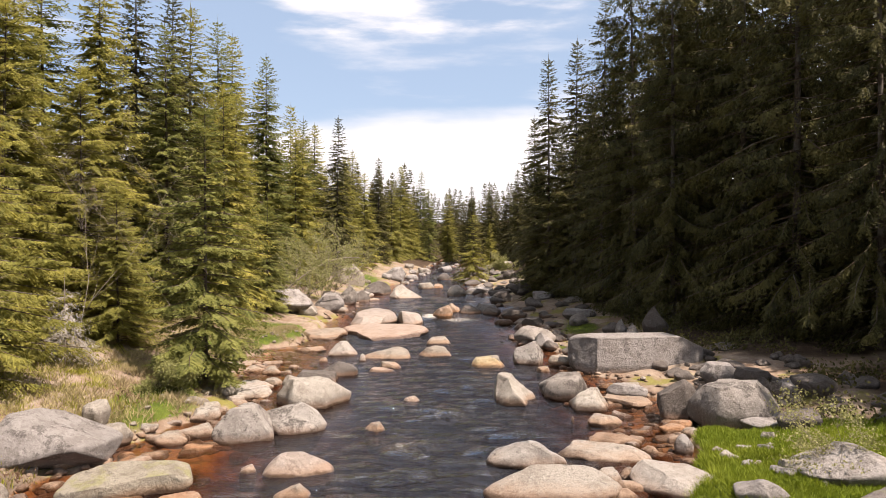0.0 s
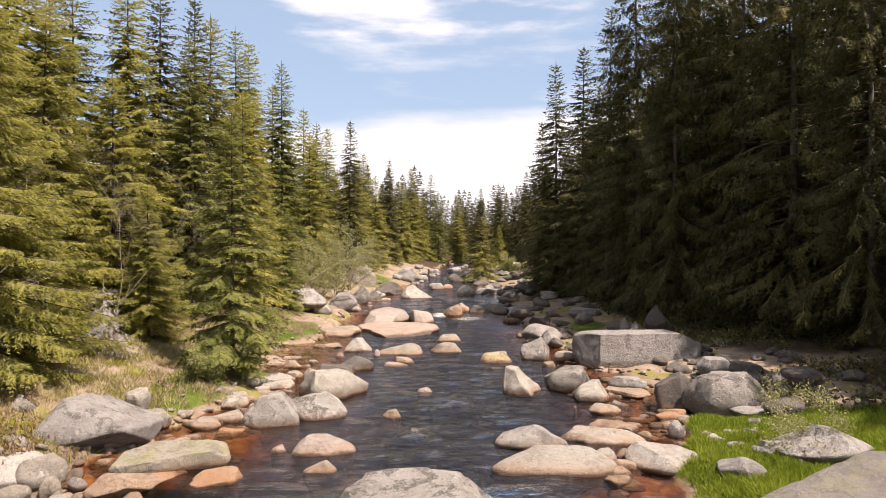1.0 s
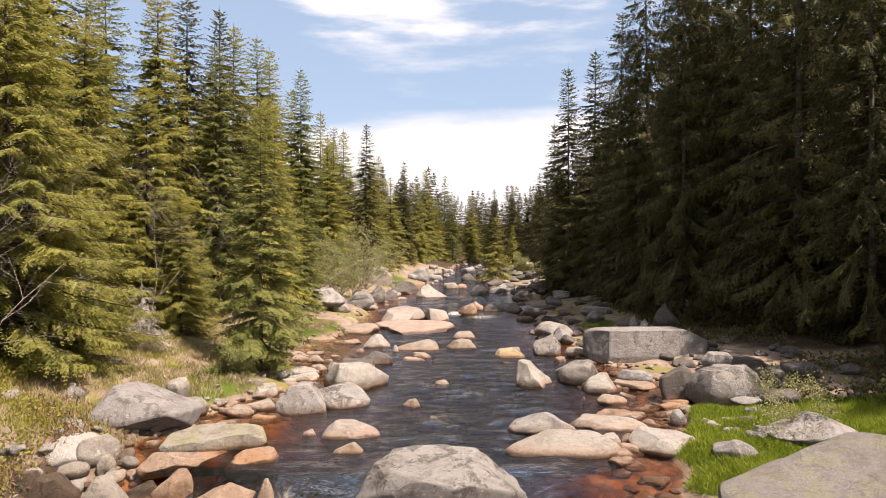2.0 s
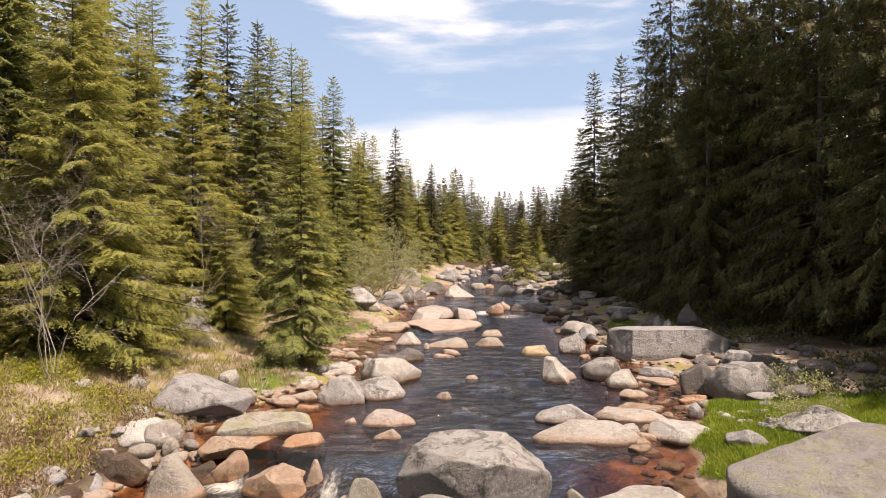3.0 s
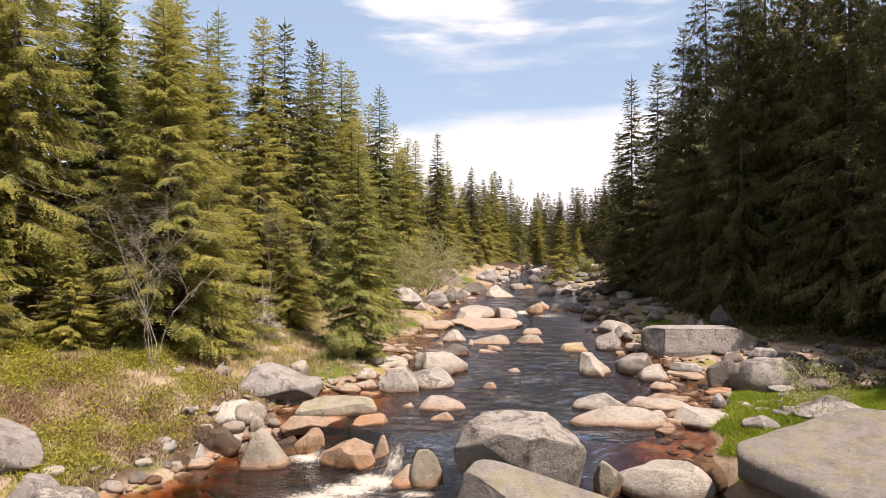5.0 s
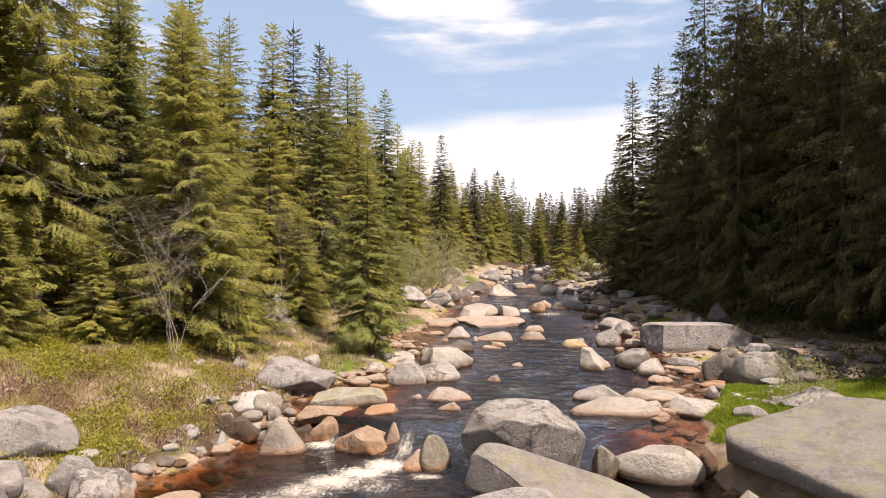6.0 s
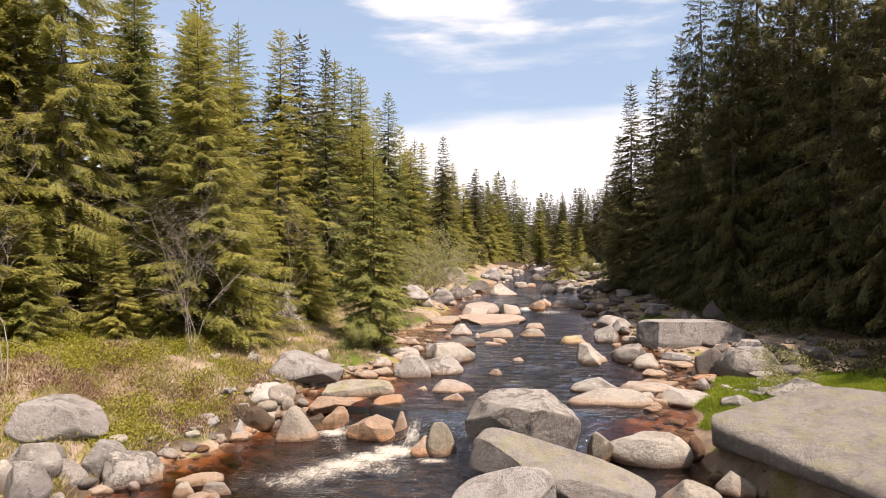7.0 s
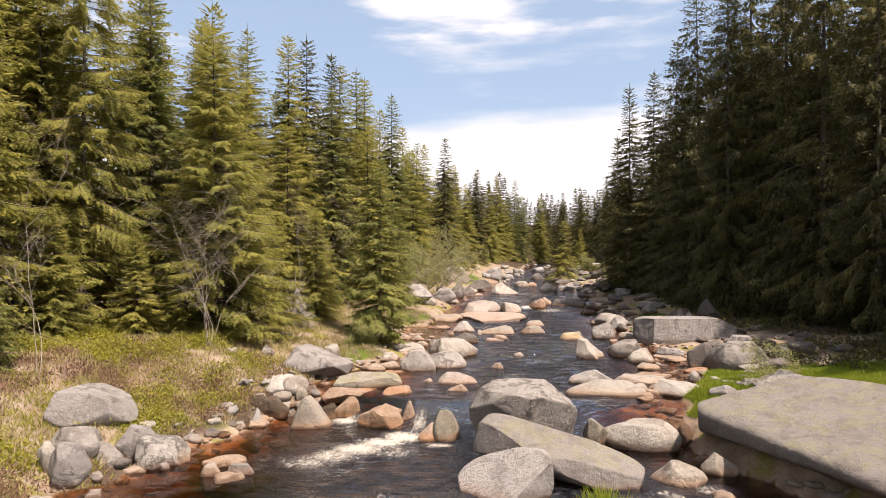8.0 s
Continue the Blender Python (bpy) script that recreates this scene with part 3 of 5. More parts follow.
boulder(1.33, 7.98, 0.00, 1.42, 0.85, 0.25, -8, 18, 'round', 'pale')
boulder(2.01, 8.25, 0.00, 0.33, 0.30, 0.16, -11, 19, 'round', 'pale')
boulder(2.30, 8.38, 0.00, 0.21, 0.19, 0.12, -13, 20, 'round', 'tan')
boulder(2.19, 7.97, 0.00, 0.31, 0.28, 0.09, -13, 21, 'round', 'tan')
boulder(1.98, 7.43, 0.00, 0.31, 0.25, 0.06, -12, 22, 'slab', 'tan')
boulder(2.56, 9.98, 0.00, 0.70, 0.56, 0.06, -12, 23, 'slab', 'tan')
boulder(2.61, 10.96, 0.00, 0.50, 0.40, 0.13, -12, 24, 'round', 'tan')
boulder(2.72, 7.91, 0.00, 0.89, 0.62, 0.24, -15, 25, 'slab', 'white')
boulder(3.40, 7.26, 0.15, 0.50, 0.35, 0.20, -20, 26, 'block', 'grey')
boulder(4.61, 7.82, 0.20, 1.13, 0.90, 0.37, -25, 27, 'wedge', 'grey')
boulder(3.91, 7.77, 0.20, 0.15, 0.15, 0.11, -22, 28, 'round', 'pale')
boulder(1.58, 5.69, -0.30, 1.34, 0.80, 0.33, -8, 29, 'round', 'pale')
boulder(0.87, 5.54, -0.20, 0.37, 0.34, 0.25, -5, 30, 'round', 'moss')
boulder(1.90, 3.87, -0.42, 0.71, 0.43, 0.31, -12, 31, 'round', 'tan')
boulder(2.60, 4.39, -0.42, 0.49, 0.39, 0.32, -15, 32, 'block', 'tan')
boulder(2.43, 5.96, -0.30, 0.29, 0.29, 0.19, -12, 33, 'round', 'dark')
boulder(3.88, 3.58, -0.42, 0.85, 0.68, 0.16, -23, 34, 'round', 'grey')
boulder(2.37, 3.35, -0.42, 0.47, 0.38, 0.07, -15, 35, 'round', 'pale')
boulder(-3.65, 7.88, 0.00, 1.42, 0.71, 0.28, 14, 36, 'slab', 'moss')
boulder(-1.66, 5.69, -0.40, 0.48, 0.43, 0.51, 8, 37, 'round', 'moss')
boulder(-1.95, 5.62, -0.42, 0.41, 0.37, 0.27, 9, 38, 'block', 'orange')
boulder(-4.22, 6.26, -0.42, 1.10, 0.55, 0.57, 19, 39, 'fin', 'tan')
boulder(-2.98, 6.41, -0.40, 0.92, 0.55, 0.36, 13, 40, 'slab', 'orange')
boulder(-2.57, 6.42, -0.35, 0.60, 0.30, 0.40, 170, 41, 'fin', 'orange')
boulder(-3.82, 6.91, -0.30, 0.47, 0.43, 0.27, 17, 42, 'round', 'orange')
boulder(-4.17, 6.82, -0.35, 0.42, 0.29, 0.21, 18, 43, 'round', 'wet')
boulder(-3.88, 7.38, -0.10, 1.23, 0.61, 0.17, 16, 44, 'slab', 'orange', cuts=[(0,-.8,-.5,.6)])
boulder(-2.96, 7.35, -0.15, 0.69, 0.42, 0.27, 12, 45, 'slab', 'orange')
boulder(-5.40, 7.27, -0.05, 0.77, 0.54, 0.35, 22, 46, 'block', 'white')
boulder(-5.09, 7.39, -0.05, 0.53, 0.48, 0.34, 21, 47, 'block', 'pale')
boulder(-5.29, 7.13, -0.15, 0.48, 0.38, 0.22, 22, 48, 'block', 'tan')
boulder(-4.88, 7.24, -0.15, 0.22, 0.20, 0.21, 20, 49, 'round', 'tan')
boulder(-5.71, 7.73, 0.10, 0.53, 0.47, 0.33, 23, 50, 'round', 'grey')
boulder(-5.57, 6.65, -0.30, 0.46, 0.42, 0.34, 24, 51, 'block', 'wet')
boulder(-5.27, 6.66, -0.33, 0.63, 0.44, 0.32, 23, 52, 'round', 'wet')
boulder(-6.61, 6.61, -0.35, 0.74, 0.59, 0.51, 28, 53, 'block', 'dark')
boulder(-6.06, 6.24, -0.38, 0.33, 0.23, 0.29, 27, 54, 'slab', 'pale')
boulder(-6.36, 5.98, -0.38, 0.46, 0.32, 0.20, 29, 55, 'slab', 'mott')
boulder(-5.54, 5.83, -0.42, 0.37, 0.26, 0.20, 26, 56, 'slab', 'wet')
boulder(-5.32, 5.99, -0.42, 0.48, 0.24, 0.12, 24, 57, 'slab', 'tan')
boulder(-5.95, 5.70, -0.42, 0.67, 0.33, 0.12, 28, 58, 'slab', 'tan')
boulder(-5.57, 3.77, -0.42, 0.18, 0.16, 0.23, 31, 59, 'round', 'tan')
boulder(-5.89, 3.69, -0.42, 0.75, 0.60, 0.40, 32, 60, 'slab', 'lich')
boulder(-6.38, 3.79, -0.25, 0.60, 0.42, 0.38, 34, 61, 'block', 'grey')
boulder(-6.58, 3.13, -0.42, 0.70, 0.56, 0.47, 37, 62, 'wedge', 'mott')
boulder(-6.80, 2.95, -0.10, 0.69, 0.55, 0.42, 39, 63, 'round', 'lich')
boulder(-6.63, 2.52, -0.30, 0.53, 0.42, 0.51, 20, 64, 'block', 'grey')
boulder(-6.92, 2.53, 0.00, 0.25, 0.22, 0.20, 41, 65, 'round', 'pale')
boulder(-6.04, 3.27, -0.42, 0.34, 0.21, 0.07, 34, 66, 'slab', 'pale')
boulder(-5.69, 3.42, -0.42, 0.17, 0.15, 0.11, 32, 67, 'round', 'grey')
boulder(-4.94, 3.83, -0.42, 0.67, 0.40, 0.10, 27, 68, 'slab', 'tan')
boulder(-4.86, 3.29, -0.42, 0.28, 0.25, 0.16, 28, 69, 'block', 'tan')
boulder(-4.46, 3.40, -0.42, 0.39, 0.27, 0.15, 26, 70, 'round', 'mott')
boulder(-4.55, 3.17, -0.42, 0.53, 0.42, 0.06, 27, 71, 'slab', 'pale')
boulder(-3.36, 5.52, -0.42, 0.07, 0.07, 0.06, 16, 72, 'round', 'tan')
boulder(-5.03, 8.66, 0.00, 1.55, 1.16, 0.74, 19, 73, 'round', 'grey', cuts=[(.75,-.1,.85,.42),(.2,-.7,-.7,.74),(-.6,-.3,.5,.9)],rough=.6)
boulder(-7.33, 4.15, 0.02, 1.28, 0.95, 0.62, 37, 74, 'slab', 'grey', cuts=[(.5,-.2,1,.55)], rough=.5)
boulder(-6.29, 8.96, 0.50, 0.28, 0.22, 0.18, 23, 75, 'wedge', 'pale')
boulder(-6.84, 8.11, 0.60, 0.30, 0.24, 0.12, 26, 76, 'slab', 'pale')
boulder(-4.82, 12.10, 0.10, 0.45, 0.31, 0.17, 15, 77, 'slab', 'pale')
boulder(-4.98, 14.22, 0.10, 0.47, 0.37, 0.16, 14, 78, 'slab', 'tan')
boulder(-3.92, 11.15, 0.02, 0.42, 0.34, 0.16, 13, 79, 'slab', 'pale')
boulder(-3.93, 9.81, 0.02, 0.43, 0.34, 0.13, 14, 80, 'round', 'tan')
boulder(-3.68, 12.85, 0.02, 0.77, 0.46, 0.20, 11, 81, 'slab', 'white')
boulder(-2.91, 10.08, 0.00, 0.88, 0.71, 0.48, 16, 82, 'round', 'lich')
boulder(-2.41, 10.58, 0.00, 1.08, 0.76, 0.41, 13, 83, 'block', 'lich')
boulder(-2.40, 12.26, 0.00, 1.20, 0.96, 0.49, 11, 84, 'round', 'pale', skew=.1)
boulder(-2.63, 14.16, 0.00, 0.85, 0.60, 0.27, 11, 85, 'slab', 'dark')
boulder(-2.32, 15.08, 0.00, 0.86, 0.60, 0.31, 9, 86, 'round', 'dark')
boulder(-1.82, 8.61, 0.00, 0.78, 0.63, 0.22, 12, 87, 'round', 'sand')
boulder(-1.70, 7.67, 0.00, 0.44, 0.35, 0.14, 12, 88, 'round', 'tan')
boulder(-2.45, 8.55, 0.00, 0.22, 0.18, 0.08, 16, 89, 'slab', 'pale')
boulder(-1.05, 10.48, 0.00, 0.32, 0.26, 0.13, 6, 90, 'round', 'tan')
boulder(-0.55, 12.45, 0.00, 0.32, 0.26, 0.11, 3, 91, 'round', 'pale')
boulder(-3.79, 13.51, 0.02, 0.73, 0.51, 0.14, 16, 92, 'slab', 'white')
boulder(-3.57, 12.66, 0.02, 0.53, 0.37, 0.15, 16, 93, 'slab', 'pale')
boulder(-3.80, 12.28, 0.02, 0.36, 0.25, 0.11, 17, 94, 'slab', 'pale')
boulder(-3.45, 13.86, 0.02, 0.35, 0.31, 0.15, 14, 95, 'round', 'tan')
boulder(-2.99, 13.58, 0.02, 0.45, 0.41, 0.25, 12, 96, 'round', 'pale')
boulder(-4.30, 15.45, 0.00, 0.39, 0.31, 0.15, 16, 97, 'round', 'tan')
boulder(-3.84, 15.18, 0.00, 0.38, 0.30, 0.17, 14, 98, 'round', 'tan')
boulder(-2.60, 25.02, 0.02, 1.71, 2.91, 0.49, 6, 99, 'slab', 'sand')
boulder(-1.90, 22.37, 0.00, 2.84, 3.12, 0.19, 5, 100, 'slab', 'sand')
boulder(-1.22, 24.86, 0.00, 0.95, 1.53, 0.53, 3, 101, 'slab', 'sand')
boulder(-3.77, 21.75, 0.00, 1.31, 1.96, 0.19, 10, 102, 'slab', 'tan')
boulder(-2.69, 18.06, 0.00, 0.81, 0.65, 0.36, 8, 103, 'block', 'white')
boulder(-1.42, 17.48, 0.00, 1.18, 0.71, 0.28, 5, 104, 'round', 'tan')
boulder(-0.23, 17.83, 0.00, 0.83, 0.67, 0.25, 1, 105, 'round', 'tan')
boulder(-0.13, 20.02, 0.00, 0.67, 0.53, 0.21, 0, 106, 'round', 'tan')
boulder(-1.38, 15.64, 0.00, 0.59, 0.47, 0.07, 5, 107, 'slab', 'sand')
boulder(-1.23, 16.13, 0.00, 0.54, 0.43, 0.13, 4, 108, 'slab', 'tan')
boulder(-3.61, 18.73, 0.00, 0.84, 0.68, 0.10, 11, 109, 'slab', 'tan')
boulder(-3.91, 31.11, 0.02, 1.82, 2.55, 0.12, 7, 110, 'slab', 'tan')
boulder(-2.95, 16.77, 0.00, 0.21, 0.19, 0.12, 10, 111, 'round', 'tan')
boulder(-3.49, 15.92, 0.00, 0.24, 0.22, 0.06, 12, 112, 'slab', 'pale')
boulder(-2.00, 16.94, 0.00, 0.17, 0.15, 0.18, 7, 113, 'round', 'white')
boulder(-6.03, 25.94, 0.25, 2.47, 1.73, 0.99, 13, 114, 'overhang', 'grey')
boulder(-4.84, 28.46, 0.15, 1.33, 1.06, 0.80, 10, 115, 'block', 'grey')
boulder(-5.15, 25.86, 0.20, 0.73, 0.51, 0.70, 11, 116, 'wedge', 'pale')
boulder(-4.44, 31.52, 0.10, 0.79, 0.63, 1.02, 8, 117, 'wedge', 'mott')
boulder(-4.01, 32.85, 0.10, 0.96, 0.77, 0.68, 7, 118, 'wedge', 'dark')
boulder(-5.29, 38.22, 0.30, 1.53, 1.38, 1.61, 8, 119, 'round', 'tan')
boulder(-3.63, 36.96, 0.20, 1.48, 1.18, 0.82, 6, 120, 'block', 'dark')
boulder(-1.84, 35.05, 0.15, 1.81, 1.45, 0.78, 3, 121, 'wedge', 'pale')
boulder(-3.30, 46.67, 0.50, 1.32, 1.06, 1.06, 4, 122, 'round', 'grey')
boulder(-1.09, 41.15, 0.40, 0.96, 0.77, 0.35, 2, 123, 'round', 'tan')
boulder(-0.31, 41.63, 0.40, 0.63, 0.50, 0.25, 0, 124, 'slab', 'orange')
boulder(0.03, 27.05, 0.10, 0.77, 0.69, 0.46, -0, 125, 'block', 'orange')
boulder(0.39, 28.28, 0.20, 0.57, 0.51, 0.33, -1, 126, 'round', 'orange')
boulder(0.70, 35.98, 0.30, 1.02, 0.92, 0.59, -1, 127, 'block', 'pale')
boulder(1.15, 27.97, 0.10, 0.98, 0.69, 0.38, -2, 128, 'block', 'dark')
boulder(1.79, 28.49, 0.15, 1.00, 0.80, 0.37, -4, 129, 'slab', 'grey')
boulder(2.02, 27.58, 0.05, 0.76, 0.68, 0.42, -4, 130, 'round', 'dark')
boulder(2.27, 25.14, 0.00, 0.67, 0.54, 0.22, -5, 131, 'round', 'dark')
boulder(2.03, 37.36, 0.30, 1.43, 1.00, 0.38, -3, 132, 'slab', 'grey')
boulder(2.82, 32.51, 0.25, 0.95, 0.76, 0.51, -5, 133, 'round', 'dark')
boulder(4.09, 35.33, 0.35, 1.03, 0.83, 0.70, -7, 134, 'round', 'dark')
boulder(4.78, 32.05, 0.40, 1.20, 0.84, 0.40, -8, 135, 'slab', 'grey')
boulder(4.93, 24.74, 0.35, 1.14, 0.80, 0.29, -11, 136, 'slab', 'grey')
boulder(5.25, 19.83, 0.45, 0.36, 0.33, 0.31, -15, 137, 'wedge', 'grey')
boulder(5.38, 19.16, 0.45, 0.32, 0.29, 0.27, -16, 138, 'wedge', 'grey')
boulder(6.11, 19.31, 0.45, 0.73, 0.58, 0.73, -18, 139, 'wedge', 'dark')
boulder(2.78, 26.58, 0.20, 0.93, 0.75, 0.27, -6, 140, 'slab', 'dark')
boulder(3.13, 23.58, 0.20, 0.69, 0.55, 0.25, -8, 141, 'slab', 'dark')
boulder(5.53, 13.61, 0.35, 0.68, 0.48, 0.18, -22, 142, 'slab', 'grey')
boulder(5.93, 12.99, 0.40, 0.65, 0.46, 0.13, -25, 143, 'slab', 'dark')
boulder(6.07, 12.04, 0.35, 0.45, 0.32, 0.17, -27, 144, 'slab', 'grey')
boulder(6.46, 11.88, 0.40, 0.70, 0.49, 0.23, -29, 145, 'slab', 'dark')
boulder(5.17, 9.80, 0.30, 0.57, 0.40, 0.21, -28, 146, 'slab', 'dark')
boulder(0.19, 61.02, 0.80, 1.27, 1.15, 0.48, -0, 147, 'slab', 'grey')
boulder(-1.59, 58.05, 0.70, 1.07, 0.96, 0.46, 2, 148, 'slab', 'pale')
boulder(0.15, 49.39, 0.45, 1.03, 0.93, 0.59, -0, 149, 'block', 'dark')
boulder(5.03, 58.17, 1.20, 1.70, 1.53, 0.55, -5, 150, 'slab', 'pale')
boulder(-2.22, 49.43, 0.60, 0.83, 0.66, 0.31, 3, 151, 'slab', 'grey')
boulder(-5.39, 6.14, -0.25, 0.23, 0.20, 0.13, 31, 152, 'wedge', 'grey')
boulder(-4.71, 9.71, 0.10, 0.48, 0.38, 0.19, 16, 153, 'slab', 'pale')
boulder(-5.03, 9.82, 0.50, 0.34, 0.28, 0.10, 17, 154, 'slab', 'pale')
boulder(-4.82, 8.62, 0.05, 0.38, 0.31, 0.12, 18, 155, 'slab', 'tan')
boulder(2.14, 11.16, 0.00, 0.06, 0.06, 0.06, -11, 156, 'round', 'tan')
boulder(-4.89, 15.78, 0.25, 0.33, 0.30, 0.20, 17, 157, 'slab', 'pale')
boulder(3.36, 9.43, 0.10, 0.24, 0.21, 0.14, -20, 158, 'round', 'grey')

# the largest stones, shaped one by one
boulder(4.5, 15.9, 0.0, 2.85, 1.25, 0.80, 7, 201, "ramp", "grey", cuts=[(0.75, 0, 0.6, 1.12), (0, -0.85, 0.28, 0.93), (-0.9, -0.2, 0.12, 0.95)], sink=-0.32, rough=0.4,
        label="huge squared block of grey granite on the bank")
boulder(4.55, 4.7, -0.4, 3.1, 3.3, 1.0, 26, 202, "box", "slab", cuts=[(0.3, -0.6, 0.6, 1.22), (-0.8, 0.7, 0.0, 1.25), (-0.8, -0.1, -0.6, 0.40), (0.89, 0.456, 0.0, 0.80), (-0.3, -0.8, -0.5, 0.80)], sink=-0.85, lean=(3.2, -8.5), rough=0.6,
        label="huge grey granite slab with flat sloping top beside the stream")
boulder(0.10, 4.0, -0.42, 2.4, 0.85, 0.56, -16, 203, "ramp", "slab", cuts=[(-0.7, -0.5, 0.2, 0.92), (0.75, -0.5, 0.4, 0.88), (0, -0.75, -0.65, 0.36), (0.5, 0, 0.9, 0.95), (-0.6, -0.3, -0.7, 0.9)], sink=-0.62, lean=(14, 10.5), rough=0.45,
        label="long tilted grey granite block with pale lichen in the stream")
boulder(-0.55, 3.1, -0.42, 1.26, 0.8, 0.56, 4, 204, "ramp", "grey", sink=-0.75, rough=0.45, cuts=[(-0.5, -0.42, 0.75, 0.20), (0.6, -0.7, 0.1, 0.85)],
        label="pale sloping granite boulder standing in the stream")
boulder(-0.3, 5.6, -0.1, 1.80, 1.35, 0.76, 0, 29, "slab", "lich", rough=0.8, cuts=[(0.65, -0.2, 0.75, 0.72), (-0.55, -0.4, 0.6, 0.82), (0.05, 0.1, 1, 0.8)],
        label="large blocky lichened granite boulder standing in the stream")


def scatter_stones():
    """Rubble of the right bank and the far banks, copies of a few stones."""
    rng = np.random.RandomState(31)
    kinds = [("block", "dark"), ("slab", "grey"), ("block", "mott"), ("wedge", "dark"), ("slab", "pale"), ("block", "tan")]
    models = []
    for i, (kind, mat) in enumerate(kinds):
        v, f = stone_mesh(1, 0.8, 0.6, 300 + i, kind, 3, belly=0.55)
        models.append(mesh_from("rubble", v, f, ROCK[mat], True))
    spots = []
    for _ in range(105):  # shaded rubble along the right bank; its shade also put into darker stone colour
        y = rng.uniform(17, 60)
        spots.append((lerp_table(y, RIGHT) + rng.uniform(-0.5, 3.2), y, rng.uniform(0.25, 0.85) * (1 + (y - 17) / 90), rng.choice([0, 0, 2, 3])))
    for _ in range(60):  # right bank near the great block; shade deepened by dark stone colour
        y = rng.uniform(9.5, 17)
        spots.append((rng.uniform(4.9, 7.6), y, rng.uniform(0.2, 0.6), rng.choice([0, 0, 3])))
    for _ in range(46):  # left bank upstream
        y = rng.uniform(26, 62)
        spots.append((lerp_table(y, LEFT) + rng.uniform(-1.2, 0.8), y, rng.uniform(0.3, 1.0), rng.choice([1, 2, 4, 5])))
    for _ in range(40):  # stones in the bed upstream
        y = rng.uniform(31, 80)
        spots.append((rng.uniform(lerp_table(y, LEFT), lerp_table(y, RIGHT)), y, rng.uniform(0.3, 0.9), rng.choice([1, 2, 4, 5])))
    for _ in range(60):  # pale shingle where the left bank juts out
        y = rng.uniform(9.6, 16.5)
        spots.append((lerp_table(y, LEFT) + rng.normal(0.2, 0.45), y, 0.10 + 0.35 * rng.rand() ** 2, rng.choice([1, 4, 4, 5])))
    for _ in range(60):  # stones at the foot of the near left bank
        y = rng.uniform(1.5, 9.0)
        spots.append((lerp_table(y, LEFT) + rng.normal(0.1, 0.4), y, rng.uniform(0.12, 0.40), rng.choice([1, 2, 3, 4, 5])))
    for _ in range(50):  # stones around the right pool and spit
        y = rng.uniform(8.8, 14)
        spots.append((lerp_table(y, RIGHT) + rng.normal(-0.15, 0.4), y, rng.uniform(0.10, 0.32), rng.choice([1, 2, 4, 5])))
    for _ in range(16):  # pale stones in the grass of the spit
        spots.append((rng.uniform(3.3, 5.0), rng.uniform(7.0, 9.4), rng.uniform(0.10, 0.28), rng.choice([1, 4])))
    for x, y, s, k in spots:
        ob = new("stone" if s < 0.45 else "boulder", models[k])
        ob.matrix_world = pose(x, y, float(ground_height(x, y)) - 0.17 * s, rng.uniform(-8, 8), rng.uniform(-8, 8), rng.uniform(0, 360)) @ Matrix.Diagonal((s * rng.uniform(0.8, 1.3), s, s * rng.uniform(0.7, 1.1), 1))
        kind, mat = kinds[k]
        tagged(ob, f"{'flat' if kind == 'slab' else 'rough'} stone of {ROCK_WORDS[mat]} among the bank rubble", "stone" if s < 0.45 else "boulder", "bank rubble")


def build_pebbles():
    """Gravel and fist-sized stones along the water's edge, too many to count."""
    rng = np.random.RandomState(5)
    v, f = ico(2)
    for mat, count, name in (("tan", 420, "pebbles"), ("pale", 300, "gravel"), ("dark", 300, "dark_pebbles")):
        vs, fs, base = [], [], 0
        for _ in range(count):
            y = rng.uniform(1.5, 30) if rng.rand() < 0.75 else rng.uniform(9.5, 16)
            if mat == "dark":
                x = lerp_table(y, RIGHT) + rng.normal(0.5, 0.9)
            else:
                x = lerp_table(y, LEFT) + rng.normal(0.15, 0.45) if rng.rand() < 0.7 else lerp_table(y, RIGHT) + rng.normal(-0.2, 0.4)
            if mat == "dark" and y < 12.5:
                continue
            s = rng.uniform(0.03, 0.11)
            q = v.copy()
            for _cut in range(7):
                n = rng.normal(size=3)
                n = n / np.linalg.norm(n)
                q = q - np.outer(np.maximum(0, q @ n - rng.uniform(0.4, 0.8)), n)
            q = q * (s, s * rng.uniform(0.6, 1), s * rng.uniform(0.4, 0.7))
            a = rng.uniform(0, 6.3)
            q = q @ np.array([[math.cos(a), math.sin(a), 0], [-math.sin(a), math.cos(a), 0], [0, 0, 1]])
            vs.append(q + (x, y, float(ground_height(x, y)) + s * 0.15))
            fs.append(f + base)
            base += len(v)
        ob = new(name, mesh_from(name, np.concatenate(vs), np.concatenate(fs), ROCK[mat], True))
        tagged(ob, f"small {ROCK_WORDS[mat]} pebbles along the water's edge", "pebbles", kind="stuff")


